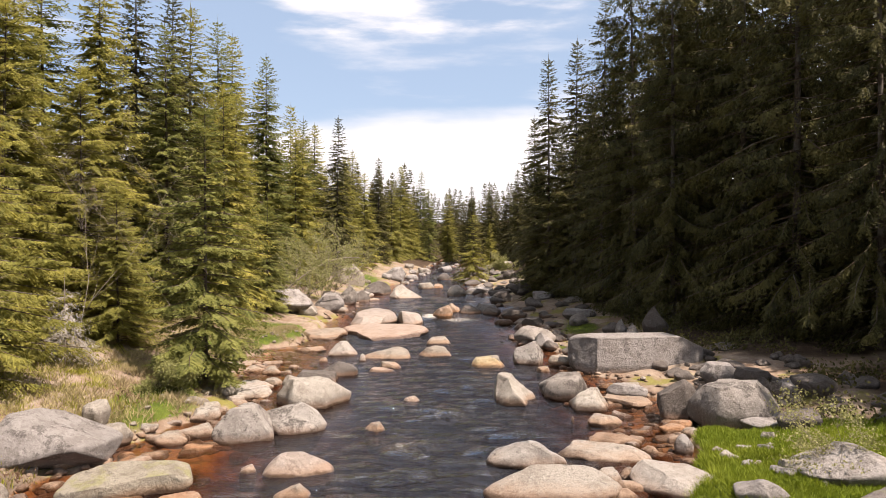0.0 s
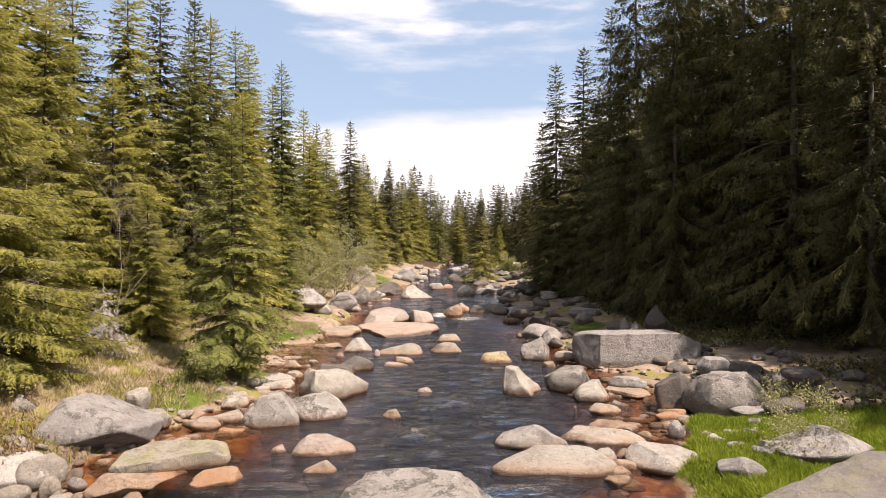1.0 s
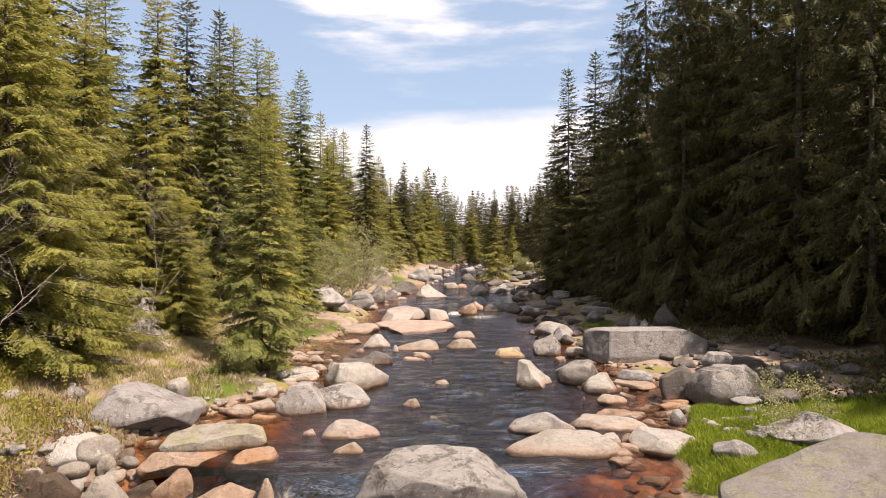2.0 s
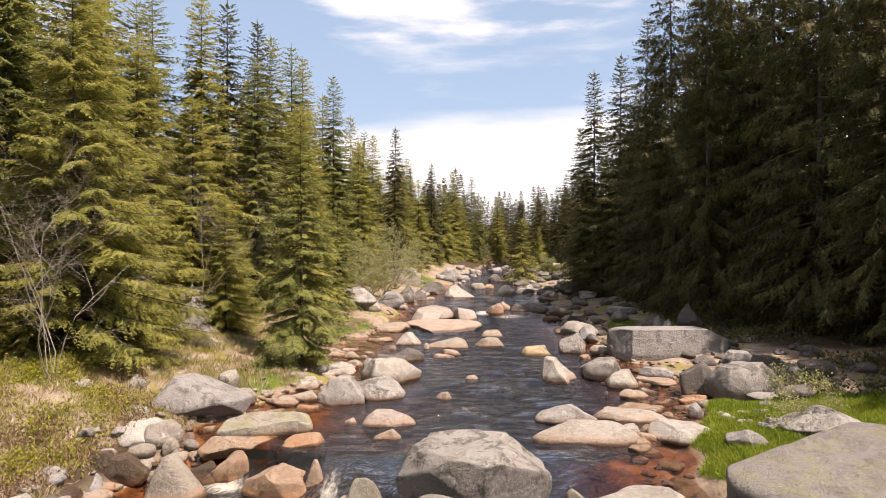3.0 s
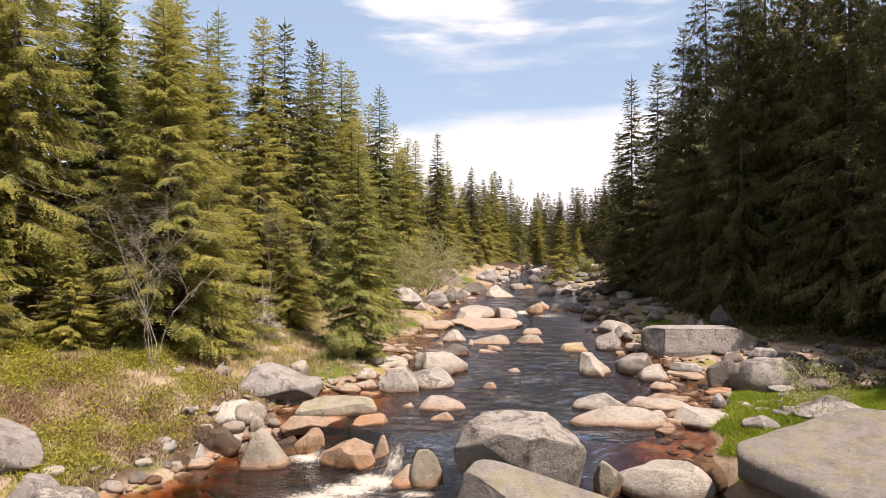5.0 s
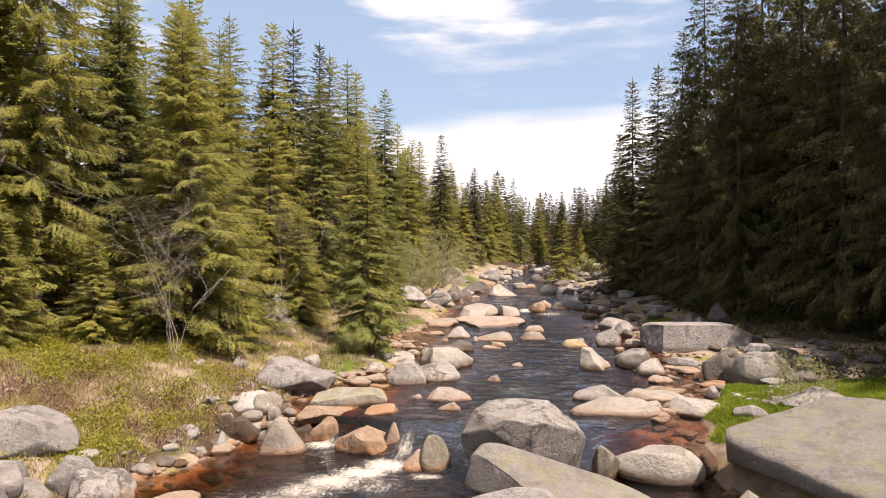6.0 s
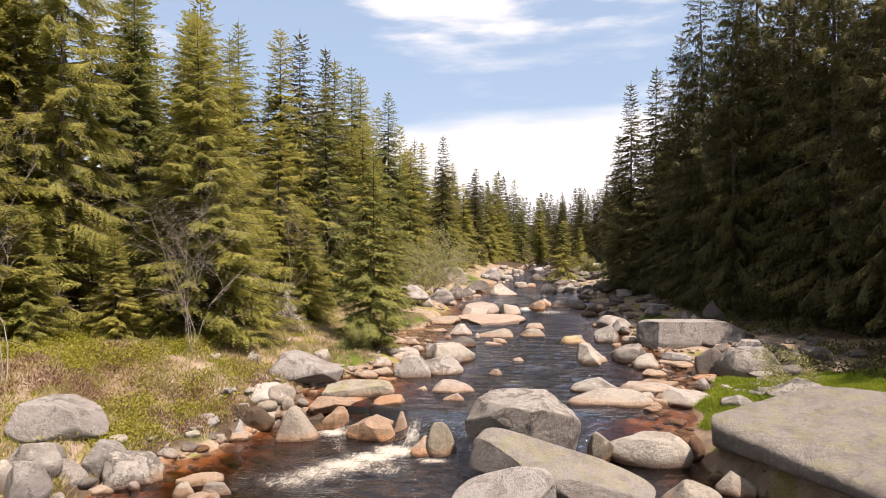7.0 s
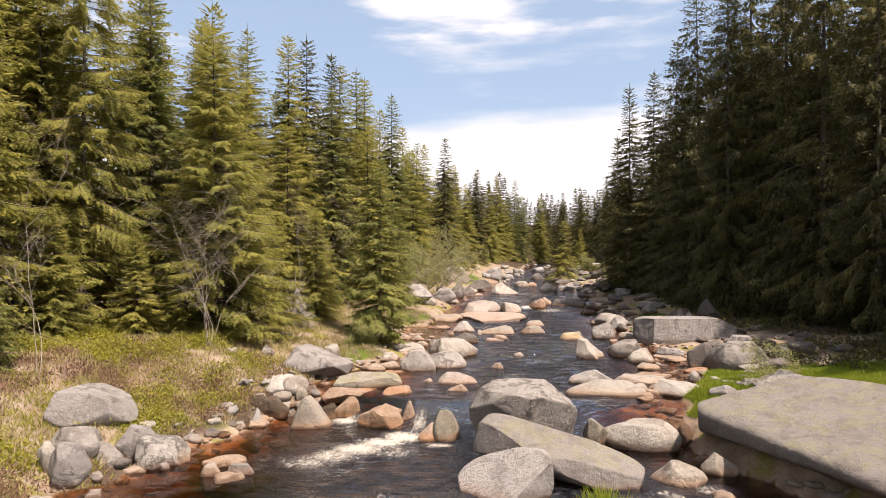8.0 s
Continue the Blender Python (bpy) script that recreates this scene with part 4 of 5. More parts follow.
def build_cobbles():
    """Rust-coated cobbles lying on the stream bed under the water."""
    rng = np.random.RandomState(15)
    for mat, count, name in (("orange", 190, "bed_cobbles"), ("tan", 150, "pale_bed_cobbles"), ("wet", 190, "dark_bed_cobbles")):
        shapes = [stone_mesh(1, 0.8, 0.45, 700 + i, ("round", "slab", "block")[i % 3], 2, belly=0.5) for i in range(6)]
        vs, fs, base = [], [], 0
        for _ in range(count):
            y = rng.uniform(0.5, 19)
            left, right = float(lerp_table(y, LEFT)), float(lerp_table(y, RIGHT))
            x = left + abs(rng.normal(0, 1.3)) if rng.rand() < 0.6 else right - abs(rng.normal(0, 1.1))
            if not left < x < right:
                continue
            s = rng.uniform(0.10, 0.42)
            v, f = shapes[rng.randint(6)]
            a = rng.uniform(0, 6.3)
            v = v * (s, s, s * rng.uniform(0.6, 1.0)) @ np.array([[math.cos(a), math.sin(a), 0], [-math.sin(a), math.cos(a), 0], [0, 0, 1]])
            vs.append(v + (x, y, float(ground_height(x, y)) - 0.12 * s))
            fs += [tuple(int(i) + base for i in face) for face in f]
            base += len(v)
        tagged(new(name, mesh_from(name, np.concatenate(vs), fs, ROCK[mat], True)), f"{ROCK_WORDS[mat]} cobbles on the bed under brown water", "cobbles", kind="stuff")


scatter_stones()
build_pebbles()
build_cobbles()


# ---- trees ----
def tube(points, radii, sides=5):
    """A round stem along points; returns its corners and faces."""
    pts = np.array(points, float)
    n = len(pts)
    tang = np.gradient(pts, axis=0)
    tang /= np.maximum(1e-9, np.linalg.norm(tang, axis=1, keepdims=True))
    ref = np.where(np.abs(tang[:, 2:3]) > 0.9, np.array([[1.0, 0, 0]]), np.array([[0, 0, 1.0]]))
    u = np.cross(tang, ref)
    u /= np.linalg.norm(u, axis=1, keepdims=True)
    w = np.cross(tang, u)
    ang = np.arange(sides) * 2 * np.pi / sides
    ring = u[:, None] * np.cos(ang)[None, :, None] + w[:, None] * np.sin(ang)[None, :, None]
    v = (pts[:, None] + ring * np.array(radii)[:, None, None]).reshape(-1, 3)
    f = []
    for i in range(n - 1):
        for j in range(sides):
            k = (j + 1) % sides
            f.append((i * sides + j, i * sides + k, (i + 1) * sides + k, (i + 1) * sides + j))
    return v, f


def join(pieces):
    vs, fs, base = [], [], 0
    for v, f in pieces:
        vs.append(np.asarray(v))
        fs += [tuple(int(i) + base for i in face) for face in f]
        base += len(v)
    return np.concatenate(vs), fs


def sprays(base, along, side, length, width):
    """Narrow pointed blades: arrays of feet, directions, sideways directions, lengths and half widths."""
    a = base
    m = base + along * (length * 0.42)[:, None]
    v = np.stack([a, m + side * width[:, None], a + along * length[:, None], m - side * width[:, None]], 1).reshape(-1, 3)
    i = np.arange(len(base))[:, None] * 4
    return v, np.concatenate([i, i + 1, i + 2, i + 3], 1)


def unit(a):
    return a / np.maximum(1e-9, np.linalg.norm(a, axis=-1, keepdims=True))


def darts(base, along, side, length, width):
    """Pointed shoots, one triangle each, widest near the foot."""
    foot = base + along * (length * 0.12)[:, None]
    v = np.stack([foot + side * width[:, None], base + along * length[:, None], foot - side * width[:, None]], 1).reshape(-1, 3)
    i = np.arange(len(base))[:, None] * 3
    return v, np.concatenate([i, i + 1, i + 2], 1)


def spruce_parts(seed, tall, radius, whorl=0.34, twig=0.10, shoot=0.055, width=0.014, droop=0.35, hang=0.35, bare=0.02, power=0.75, wood=0.5, ring=6, gaps=0.12, top=0.26, inner=0):
    """Trunk, boughs and needle shoots of a spruce that stands at the origin.

    Whorls of boughs: upswept and far apart at the top, level below, drooping near the ground. Each bough is a
    flat fan of twigs set with short shoots; hang lets the twigs dangle from the bough.
    """
    rng = np.random.RandomState(seed)
    bend = rng.normal(0, 0.010, 2)
    hs = np.linspace(-0.15, tall, 14)
    trunk = tube(np.stack([bend[0] * np.abs(hs), bend[1] * np.abs(hs), hs], 1), 0.0080 * tall * (1 - np.clip(hs / tall, 0, 1) * 0.96) + 0.004, 8)
    boughs = []
    B, A, S, LN, W = [], [], [], [], []
    UP = np.array([0, 0, 1.0])

    def put(p, d, sd, ln, w):
        B.append(p); A.append(d); S.append(sd); LN.append(ln); W.append(w)

    z = bare * tall + 0.12
    turn = rng.uniform(0, 6.3)
    lobe = rng.uniform(0, 6.3)
    while z < tall - 0.22:
        rel = z / tall
        young = max(0.0, (rel - (1 - top)) / top)
        count = max(5, int(round(ring * (1 - 0.15 * young) + rng.uniform(-0.6, 0.6))))
        thin, gap = width * (1 - 0.40 * young), shoot * (1 - 0.40 * young)
        for k in range(count):
            if young < 0.3 and rng.rand() < gaps:
                continue
            az = turn + k * 2 * np.pi / count + rng.normal(0, 0.25)
            L = radius * (1 - rel) ** power * rng.uniform(0.62, 1.12) * (1 + 0.13 * math.sin(2 * az + lobe + 7 * rel)) + 0.10
            if rng.rand() < 0.08:
                L *= 1.22
            if rel < 0.10:
                L *= 0.7 + 3 * rel
            rise = -0.07 + 0.20 * rel + 0.42 * young
            dip = droop * (1 - 0.75 * rel) * rng.uniform(0.6, 1.35) * (1 - 0.8 * young)
            out = np.array([math.cos(az), math.sin(az), 0])
            lat = np.array([-math.sin(az), math.cos(az), 0])
            zz = z + rng.uniform(-0.10, 0.10) * (1 - young)
            foot = np.array([bend[0] * zz, bend[1] * zz, zz])
            wave = rng.uniform(0, 6)

            def axis(q):
                return foot + out * (L * q)[:, None] + UP * (L * (rise * q - dip * 1.3 * q ** 1.6 + dip * 0.55 * q ** 3.5))[:, None] + lat * (0.05 * L * np.sin(q * 4 + wave))[:, None]

            n = max(4, int(L / (twig * (1 - 0.35 * young))))
            q = (np.arange(n) + rng.uniform(0.1, 0.9, n)) / n
            first = 0.08 + 0.14 * (1 - young) * min(1.0, L / 2.0)
            q = q[q > first * rng.uniform(0.6, 1.1)]
            if L > wood:
                w = np.linspace(0, 0.92, 4)
                boughs.append(tube(axis(w), 0.004 + 0.008 * L * (1 - w), 3))
            if len(q) == 0:
                q = np.array([0.6])
            p0 = axis(q)
            t0 = unit(axis(q + 0.02) - p0)
            face = unit(np.cross(t0, lat) * np.sign(np.cross(t0, lat)[:, 2:3]) + out * 0.25)
            # shoots on the bough itself, out to its tip
            m = len(q)
            put(p0, unit(t0 + rng.normal(0, 0.12, (m, 3))), np.repeat(lat[None], m, 0), np.full(m, max(twig * 1.5 * (1 - 0.5 * young), 0.07)), np.full(m, thin))
            end = axis(np.array([0.97]))
            put(end, t0[-1:], lat[None], np.array([0.10]), np.array([thin]))
            for sgn in (-1.0, 1.0):
                grow = np.clip((q - first * 0.5) / 0.30, 0.25, 1)
                ln = np.minimum(0.46 * L * (1.03 - q) ** 0.8 * grow + 0.035, 0.44) * rng.uniform(0.65, 1.2, m)
                sink = hang * (1 - 0.9 * young)
                d = unit(t0 * rng.uniform(0.45, 0.85, m)[:, None] + lat * (sgn * rng.uniform(0.6, 1.0, m))[:, None] * (1 - 0.45 * min(1.0, sink)) - UP * (sink * rng.uniform(0.5, 1.3, m))[:, None] + UP * (0.25 * young))
                nrm = unit(face + rng.normal(0, 0.30, (m, 3)))
                sd = unit(np.cross(d, nrm))
                put(p0, d, sd, ln, np.full(m, thin * 0.95))
                if shoot <= 0:
                    continue
                steps = int(np.ceil(ln.max() / gap))
                for j in range(steps):
                    f = (j + rng.uniform(0.3, 0.9, m)) * gap
                    ok = f < ln
                    if not ok.any():
                        break
                    fo, lo, do, so, no = f[ok], ln[ok], d[ok], sd[ok], nrm[ok]
                    c = len(fo)
                    pp = p0[ok] + do * fo[:, None] - UP * (0.35 * fo * fo / lo * (0.3 + sink))[:, None]
                    for e in (-1.0, 1.0):
                        d2 = unit(do * 0.8 + so * (e * rng.uniform(0.5, 0.9, c))[:, None] - UP * (0.18 * (1 - young)) + rng.normal(0, 0.14, (c, 3)))
                        l2 = np.minimum(0.035 + 0.40 * (lo - fo), gap * 2.0) * rng.uniform(0.7, 1.2, c)
                        put(pp, d2, unit(np.cross(d2, no + rng.normal(0, 0.35, (c, 3)))), l2, np.full(c, thin))
            for _ in range(inner if young < 0.2 else 0):
                put(axis(np.array([0.05])), unit(axis(np.array([0.9])) - foot), unit(lat + UP * rng.normal(0, 0.6))[None], np.array([0.75 * L]), np.array([0.03 + 0.05 * L]))
        turn += rng.uniform(0.4, 0.9)
        z += whorl * rng.uniform(0.75, 1.2) * (1 - 0.35 * rel)
    tip = np.array([bend[0] * tall, bend[1] * tall, tall])
    put(np.repeat(tip[None], 4, 0) - UP * 0.30, unit(np.array([[0, 0, 1], [0.5, 0, 1], [-0.3, 0.4, 1.0], [-0.2, -0.45, 1]])), np.array([[1.0, 0, 0], [0, 1, 0], [0.7, 0.7, 0], [0.7, -0.7, 0]]), np.array([0.50, 0.16, 0.16, 0.16]), np.full(4, width * 0.6))
    needles = darts(np.concatenate(B), np.concatenate(A), np.concatenate(S), np.concatenate(LN), np.concatenate(W))
    return trunk, join(boughs or [trunk]), needles


def spruce(seed, tall, radius, needle_mat, label, **kw):
    (tv, tf), (bv, bf), (nv, nf) = spruce_parts(seed, tall, radius, **kw)
    top = new("spruce_tree")
    part("trunk", mesh_from("trunk", tv, tf, BARK, True), BARK, top)
    tagged(part("branching", mesh_from("branching", bv, bf, TWIG, True), TWIG, top), kind="stuff")
    tagged(part("crown", mesh_from("crown", nv, nf, needle_mat), needle_mat, top), kind="stuff")
    return tagged(top, label, "tree", "spruces")


def stand(model, x, y, scale, turn, label=""):
    """A copy of a tree, set on the ground."""
    ob = copy_thing(model, pose(x, y, float(ground_height(x, y)) - 0.05, 0, 0, turn) @ Matrix.Scale(scale, 4))
    return tagged(ob, label)


def plant_trees():
    rng = np.random.RandomState(77)
    # name: (seed, height, radius, material, words, options)
    full = [spruce(1, 8.0, 2.3, NEEDLE, "young full spruce with yellow-green sunlit boughs to the ground", whorl=0.235, twig=0.080, shoot=0.060, width=0.018, droop=0.24, ring=7, power=0.74),
            spruce(2, 11.0, 2.3, NEEDLE, "tall green spruce with dense boughs to the ground", whorl=0.28, twig=0.13, shoot=0.115, width=0.033, droop=0.36, ring=8, power=0.70, inner=1),
            spruce(3, 11.5, 2.1, NEEDLE_GREEN, "tall narrow green spruce with a ragged top", whorl=0.29, twig=0.12, shoot=0.105, width=0.030, droop=0.32, ring=7, gaps=0.12, power=0.70, inner=1)]
    sparse = spruce(4, 11.5, 2.6, NEEDLE, "tall open spruce with bare trunk between drooping boughs", whorl=0.40, twig=0.075, shoot=0.055, width=0.016, droop=0.42, hang=0.6, power=0.55, ring=7, gaps=0.15, top=0.15, bare=0.05)
    small = spruce(5, 5.4, 1.4, NEEDLE_GREEN, "young slender spruce at the water's edge", whorl=0.19, twig=0.080, shoot=0.065, width=0.021, droop=0.25, ring=7, power=0.8)
    dark = [spruce(6, 14.0, 2.7, NEEDLE_DARK_SHADED, "tall spruce with hanging shade-darkened boughs at the shaded bank", whorl=0.36, twig=0.10, shoot=0.095, width=0.025, droop=0.55, hang=1.0, power=0.62, ring=7, top=0.18, wood=0.9, gaps=0.15),
            spruce(7, 13.0, 2.5, NEEDLE_DARK_SHADED, "dense shade-darkened spruce of the shaded forest edge", whorl=0.34, twig=0.125, shoot=0.115, width=0.031, droop=0.48, hang=0.7, power=0.64, ring=7, top=0.2, wood=0.9),
            spruce(8, 11.0, 1.9, NEEDLE_DARK_SHADED, "slim dark spruce with a pointed top", whorl=0.27, twig=0.13, shoot=0.12, width=0.037, droop=0.4, ring=7, power=0.74, inner=1)]
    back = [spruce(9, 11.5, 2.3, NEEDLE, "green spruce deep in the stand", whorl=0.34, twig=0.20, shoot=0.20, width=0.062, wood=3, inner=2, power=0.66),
            spruce(10, 13.0, 2.5, NEEDLE_DARK_SHADED, "spruce with shade-darkened needles deep in the stand", whorl=0.38, twig=0.24, shoot=0.25, width=0.072, droop=0.6, hang=0.7, wood=3, inner=2, power=0.65)]
    mid = spruce(12, 8.0, 2.2, NEEDLE, "young full spruce with green sunlit boughs to the ground", whorl=0.25, twig=0.13, shoot=0.11, width=0.031, ring=7, power=0.76, inner=1)
    bar = spruce(11, 4.9, 1.75, NEEDLE, "young bright green spruce standing alone on the bar", whorl=0.22, twig=0.13, shoot=0.12, width=0.036, ring=7, power=0.85)
    originals = [bar, mid, *full, sparse, small, *dark, *back]
    # the sunny left bank: model, x, y, height
    for model, x, y, tall in (
            (sparse, -11.4, 9.5, 11.3), (full[0], -8.0, 9.9, 7.8), (full[0], -9.0, 12.0, 7.9), (full[1], -10.3, 16.3, 9.2), (full[0], -9.3, 14.2, 7.6),
            (full[0], -8.3, 15.6, 6.3), (full[1], -9.4, 18.5, 10.2), (dark[2], -9.6, 21.2, 11.0), (dark[2], -8.7, 22.0, 10.6), (full[1], -9.2, 24.5, 10.8), (full[2], -7.9, 19.5, 8.6),
            (full[2], -9.2, 27.8, 11.2), (full[1], -9.4, 30.2, 11.3), (mid, -7.3, 22.6, 7.6), (full[2], -7.8, 30.0, 10.6), (mid, -8.0, 26.0, 8.0),
            (small, -4.55, 13.0, 5.4), (mid, -7.3, 33.5, 7.8), (full[2], -8.0, 38.0, 9.0), (dark[2], -6.6, 42.0, 9.9), (full[1], -8.4, 44.0, 9.6),
            (mid, -7.0, 47.0, 8.0), (dark[2], -5.6, 59.0, 9.4), (mid, -6.2, 53.0, 7.4), (full[1], -7.6, 57.0, 9.5), (full[0], -7.0, 14.6, 3.6),
            (small, -11.0, 5.4, 3.2), (full[1], -12.8, 12.6, 9.5), (mid, -11.2, 2.6, 7.4), (small, -9.8, 4.4, 3.2), (mid, -5.0, 66.0, 8.0),
            (full[1], -4.6, 73.0, 10.0), (full[2], -2.8, 82.0, 10.5), (mid, -12.0, -1.5, 8.0), (full[0], -12.2, 6.6, 8.5), (small, -6.4, 24.6, 4.2), (full[0], -7.6, 11.4, 3.2), (full[1], -12.3, 9.2, 9.8), (full[2], -11.4, 12.6, 10.2), (full[1], -11.0, 14.8, 9.6), (full[2], -10.9, 18.6, 10.6), (full[1], -13.6, 3.6, 10.4), (full[0], -9.3, 8.5, 2.6), (full[0], -10.5, 7.3, 3.1), (full[0], -8.6, 9.2, 2.3)):
        stand(model, x, y, tall / {full[0]: 8.0, mid: 8.0, full[1]: 11.0, full[2]: 11.5, sparse: 11.5, small: 5.4, dark[2]: 11.0}[model], rng.uniform(0, 360))
    # the small spruce on the gravel bar, and the shaded right edge
    stand(bar, 2.05, 46.5, 1.0, 40, "young bright green spruce standing alone on the bar")
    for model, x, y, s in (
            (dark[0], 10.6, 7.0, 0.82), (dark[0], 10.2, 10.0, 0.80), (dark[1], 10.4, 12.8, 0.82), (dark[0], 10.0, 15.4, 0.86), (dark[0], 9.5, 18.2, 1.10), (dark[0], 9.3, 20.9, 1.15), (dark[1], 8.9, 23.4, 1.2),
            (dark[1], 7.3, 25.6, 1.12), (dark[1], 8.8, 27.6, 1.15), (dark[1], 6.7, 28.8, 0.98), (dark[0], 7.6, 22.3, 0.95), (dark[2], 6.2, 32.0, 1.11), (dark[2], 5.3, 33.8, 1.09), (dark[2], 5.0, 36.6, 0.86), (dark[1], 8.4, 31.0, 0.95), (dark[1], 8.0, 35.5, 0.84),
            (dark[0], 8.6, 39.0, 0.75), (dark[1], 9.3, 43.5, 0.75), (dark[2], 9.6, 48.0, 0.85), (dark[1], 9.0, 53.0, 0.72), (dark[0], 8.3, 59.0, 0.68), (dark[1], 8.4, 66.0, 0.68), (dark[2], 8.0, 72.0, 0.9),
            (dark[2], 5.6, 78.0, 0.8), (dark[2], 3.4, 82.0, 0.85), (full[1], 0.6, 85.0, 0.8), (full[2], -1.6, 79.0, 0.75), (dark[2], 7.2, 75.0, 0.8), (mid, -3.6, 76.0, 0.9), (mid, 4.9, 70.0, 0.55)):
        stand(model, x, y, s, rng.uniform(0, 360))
    # the stands behind them
    for _ in range(44):
        y = rng.uniform(-2, 70)
        stand(back[0], -rng.uniform(11.5, 19) + 0.03 * y, y, rng.uniform(0.75, 1.02), rng.uniform(0, 360))
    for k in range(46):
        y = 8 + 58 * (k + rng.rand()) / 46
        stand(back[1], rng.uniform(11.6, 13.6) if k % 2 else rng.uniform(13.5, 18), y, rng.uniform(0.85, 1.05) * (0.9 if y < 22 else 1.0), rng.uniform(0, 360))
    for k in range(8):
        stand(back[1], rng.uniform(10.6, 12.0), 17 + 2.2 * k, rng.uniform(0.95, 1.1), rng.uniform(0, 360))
    for x, y, s in ((-13.6, 9.6, 1.0), (-12.6, 14.6, 0.95), (-15.2, 11.8, 1.05), (-14.2, 7.6, 1.0), (-12.2, 17.5, 0.9)):
        stand(back[0], x, y, s, rng.uniform(0, 360))
    # unseen spruces added downstream, behind the walk, to hold sky light off near stones
    for _ in range(34):
        y = rng.uniform(-34, 4)
        stand(back[0] if rng.rand() < 0.5 else back[1], rng.choice((-1, 1)) * rng.uniform(14, 21), y, rng.uniform(0.9, 1.2), rng.uniform(0, 360))
    for ob in originals:
        for o in (*ob.children_recursive, ob):
            bpy.data.objects.remove(o)


def far_woods():
    """The closed forest that shuts the valley, seen from far off."""
    rng = np.random.RandomState(12)
    for name, mat, words, spots in (
            ("far_woods", NEEDLE_FAR, "distant sunlit spruce forest closing the valley", 135),
            ("far_dark_woods", NEEDLE_DARK_SHADED, "distant dark spruce forest closing the valley", 135)):
        models = [spruce_parts(500 + i, 11.0, 1.9, whorl=0.42, twig=0.32, shoot=0.0, width=0.14, wood=9, bare=0.05, ring=6, power=0.85)[2] for i in range(3)]
        vs, fs, base = [], [], 0
        for _ in range(spots):
            y = 76 + 75 * rng.rand() ** 1.5
            if mat == NEEDLE_FAR:
                x = rng.uniform(-22, 10) if y > 92 else rng.uniform(-20, -4.0 + 0.12 * (y - 76))
            else:
                x = rng.uniform(-2, 30) if y > 96 else rng.uniform(8.0, 24)
            v, f = models[rng.randint(3)]
            a, s = rng.uniform(0, 6.3), rng.uniform(0.65, 1.0)
            v = v @ np.array([[math.cos(a), math.sin(a), 0], [-math.sin(a), math.cos(a), 0], [0, 0, 1]]) * (s * 1.1, s * 1.1, s)
            vs.append(v + (x, y, float(ground_height(x, y))))
            fs.append(f + base)
            base += len(v)
        tagged(new(name, mesh_from(name, np.concatenate(vs), np.concatenate(fs), mat)), words, "forest", kind="stuff")


plant_trees()
far_woods()


# ---- shrubs, dead wood and grass ----
def branching(seed, tall, spread, stems, levels=3, upright=0.6, thick=0.02, tips=None):
    """Bare stems that fork; tips collects the ends of the twigs."""
    rng = np.random.RandomState(seed)
    pieces = []

    def grow(p, d, length, r, level):
        n = 6
        pts = [p]
        for _ in range(n):
            d = unit(d + rng.normal(0, 0.15, 3) + np.array([0, 0, 0.05 * upright]))
            pts.append(pts[-1] + d * length / n)
        pieces.append(tube(pts[::1 if level < 2 else 3], np.linspace(r, r * 0.35, n + 1)[::1 if level < 2 else 3], 5 if level == 0 else 3))
        if tips is not None and level >= 1:
            tips.extend([(q, d) for q in pts[2:]])
        if level + 1 < levels:
            for _ in range(rng.randint(4, 8)):
                i = rng.randint(2, n + 1)
                side = unit(rng.normal(0, 1, 3) * (1, 1, 0.5))
                grow(pts[i], unit(d * 0.8 + side * 0.75), length * rng.uniform(0.35, 0.6), r * 0.5, level + 1)

    for _ in range(stems):
        a = rng.uniform(0, 6.3)
        d = unit(np.array([math.cos(a) * spread, math.sin(a) * spread, 1.0]))
        grow(np.array([rng.normal(0, 0.05), rng.normal(0, 0.05), -0.1]), d, tall * rng.uniform(0.65, 1.0), thick * rng.uniform(0.6, 1.0), 0)
    return join(pieces)


def leaves_at(tips, per, size, seed):
    rng = np.random.RandomState(seed)
    p = np.repeat(np.array([t[0] for t in tips]), per, 0) + rng.normal(0, 0.045, (len(tips) * per, 3))
    d = unit(rng.normal(0, 1, p.shape) + (0, 0, 0.3))
    s = unit(np.cross(d, rng.normal(0, 1, p.shape)))
    ln = size * rng.uniform(0.6, 1.2, len(p))
    return sprays(p, d, s, ln, ln * 0.28)


def shrub(name, x, y, seed, tall, spread, stems, label, wood=BARE, leaf=None, per=2, size=0.05, levels=3, thick=0.02, upright=0.6, z=None):
    tips = []
    v, f = branching(seed, tall, spread, stems, levels, upright, thick, tips)
    top = new(name)
    top.matrix_world = pose(x, y, float(ground_height(x, y)) if z is None else z)
    part("branching", mesh_from("branching", v, f, wood, True), wood, top)
    if leaf:
        lv, lf = leaves_at(tips, per, size, seed)
        part("foliage", mesh_from("foliage", lv, lf, leaf), leaf, top)
    return tagged(top, label, "shrub" if leaf else "bare shrub")


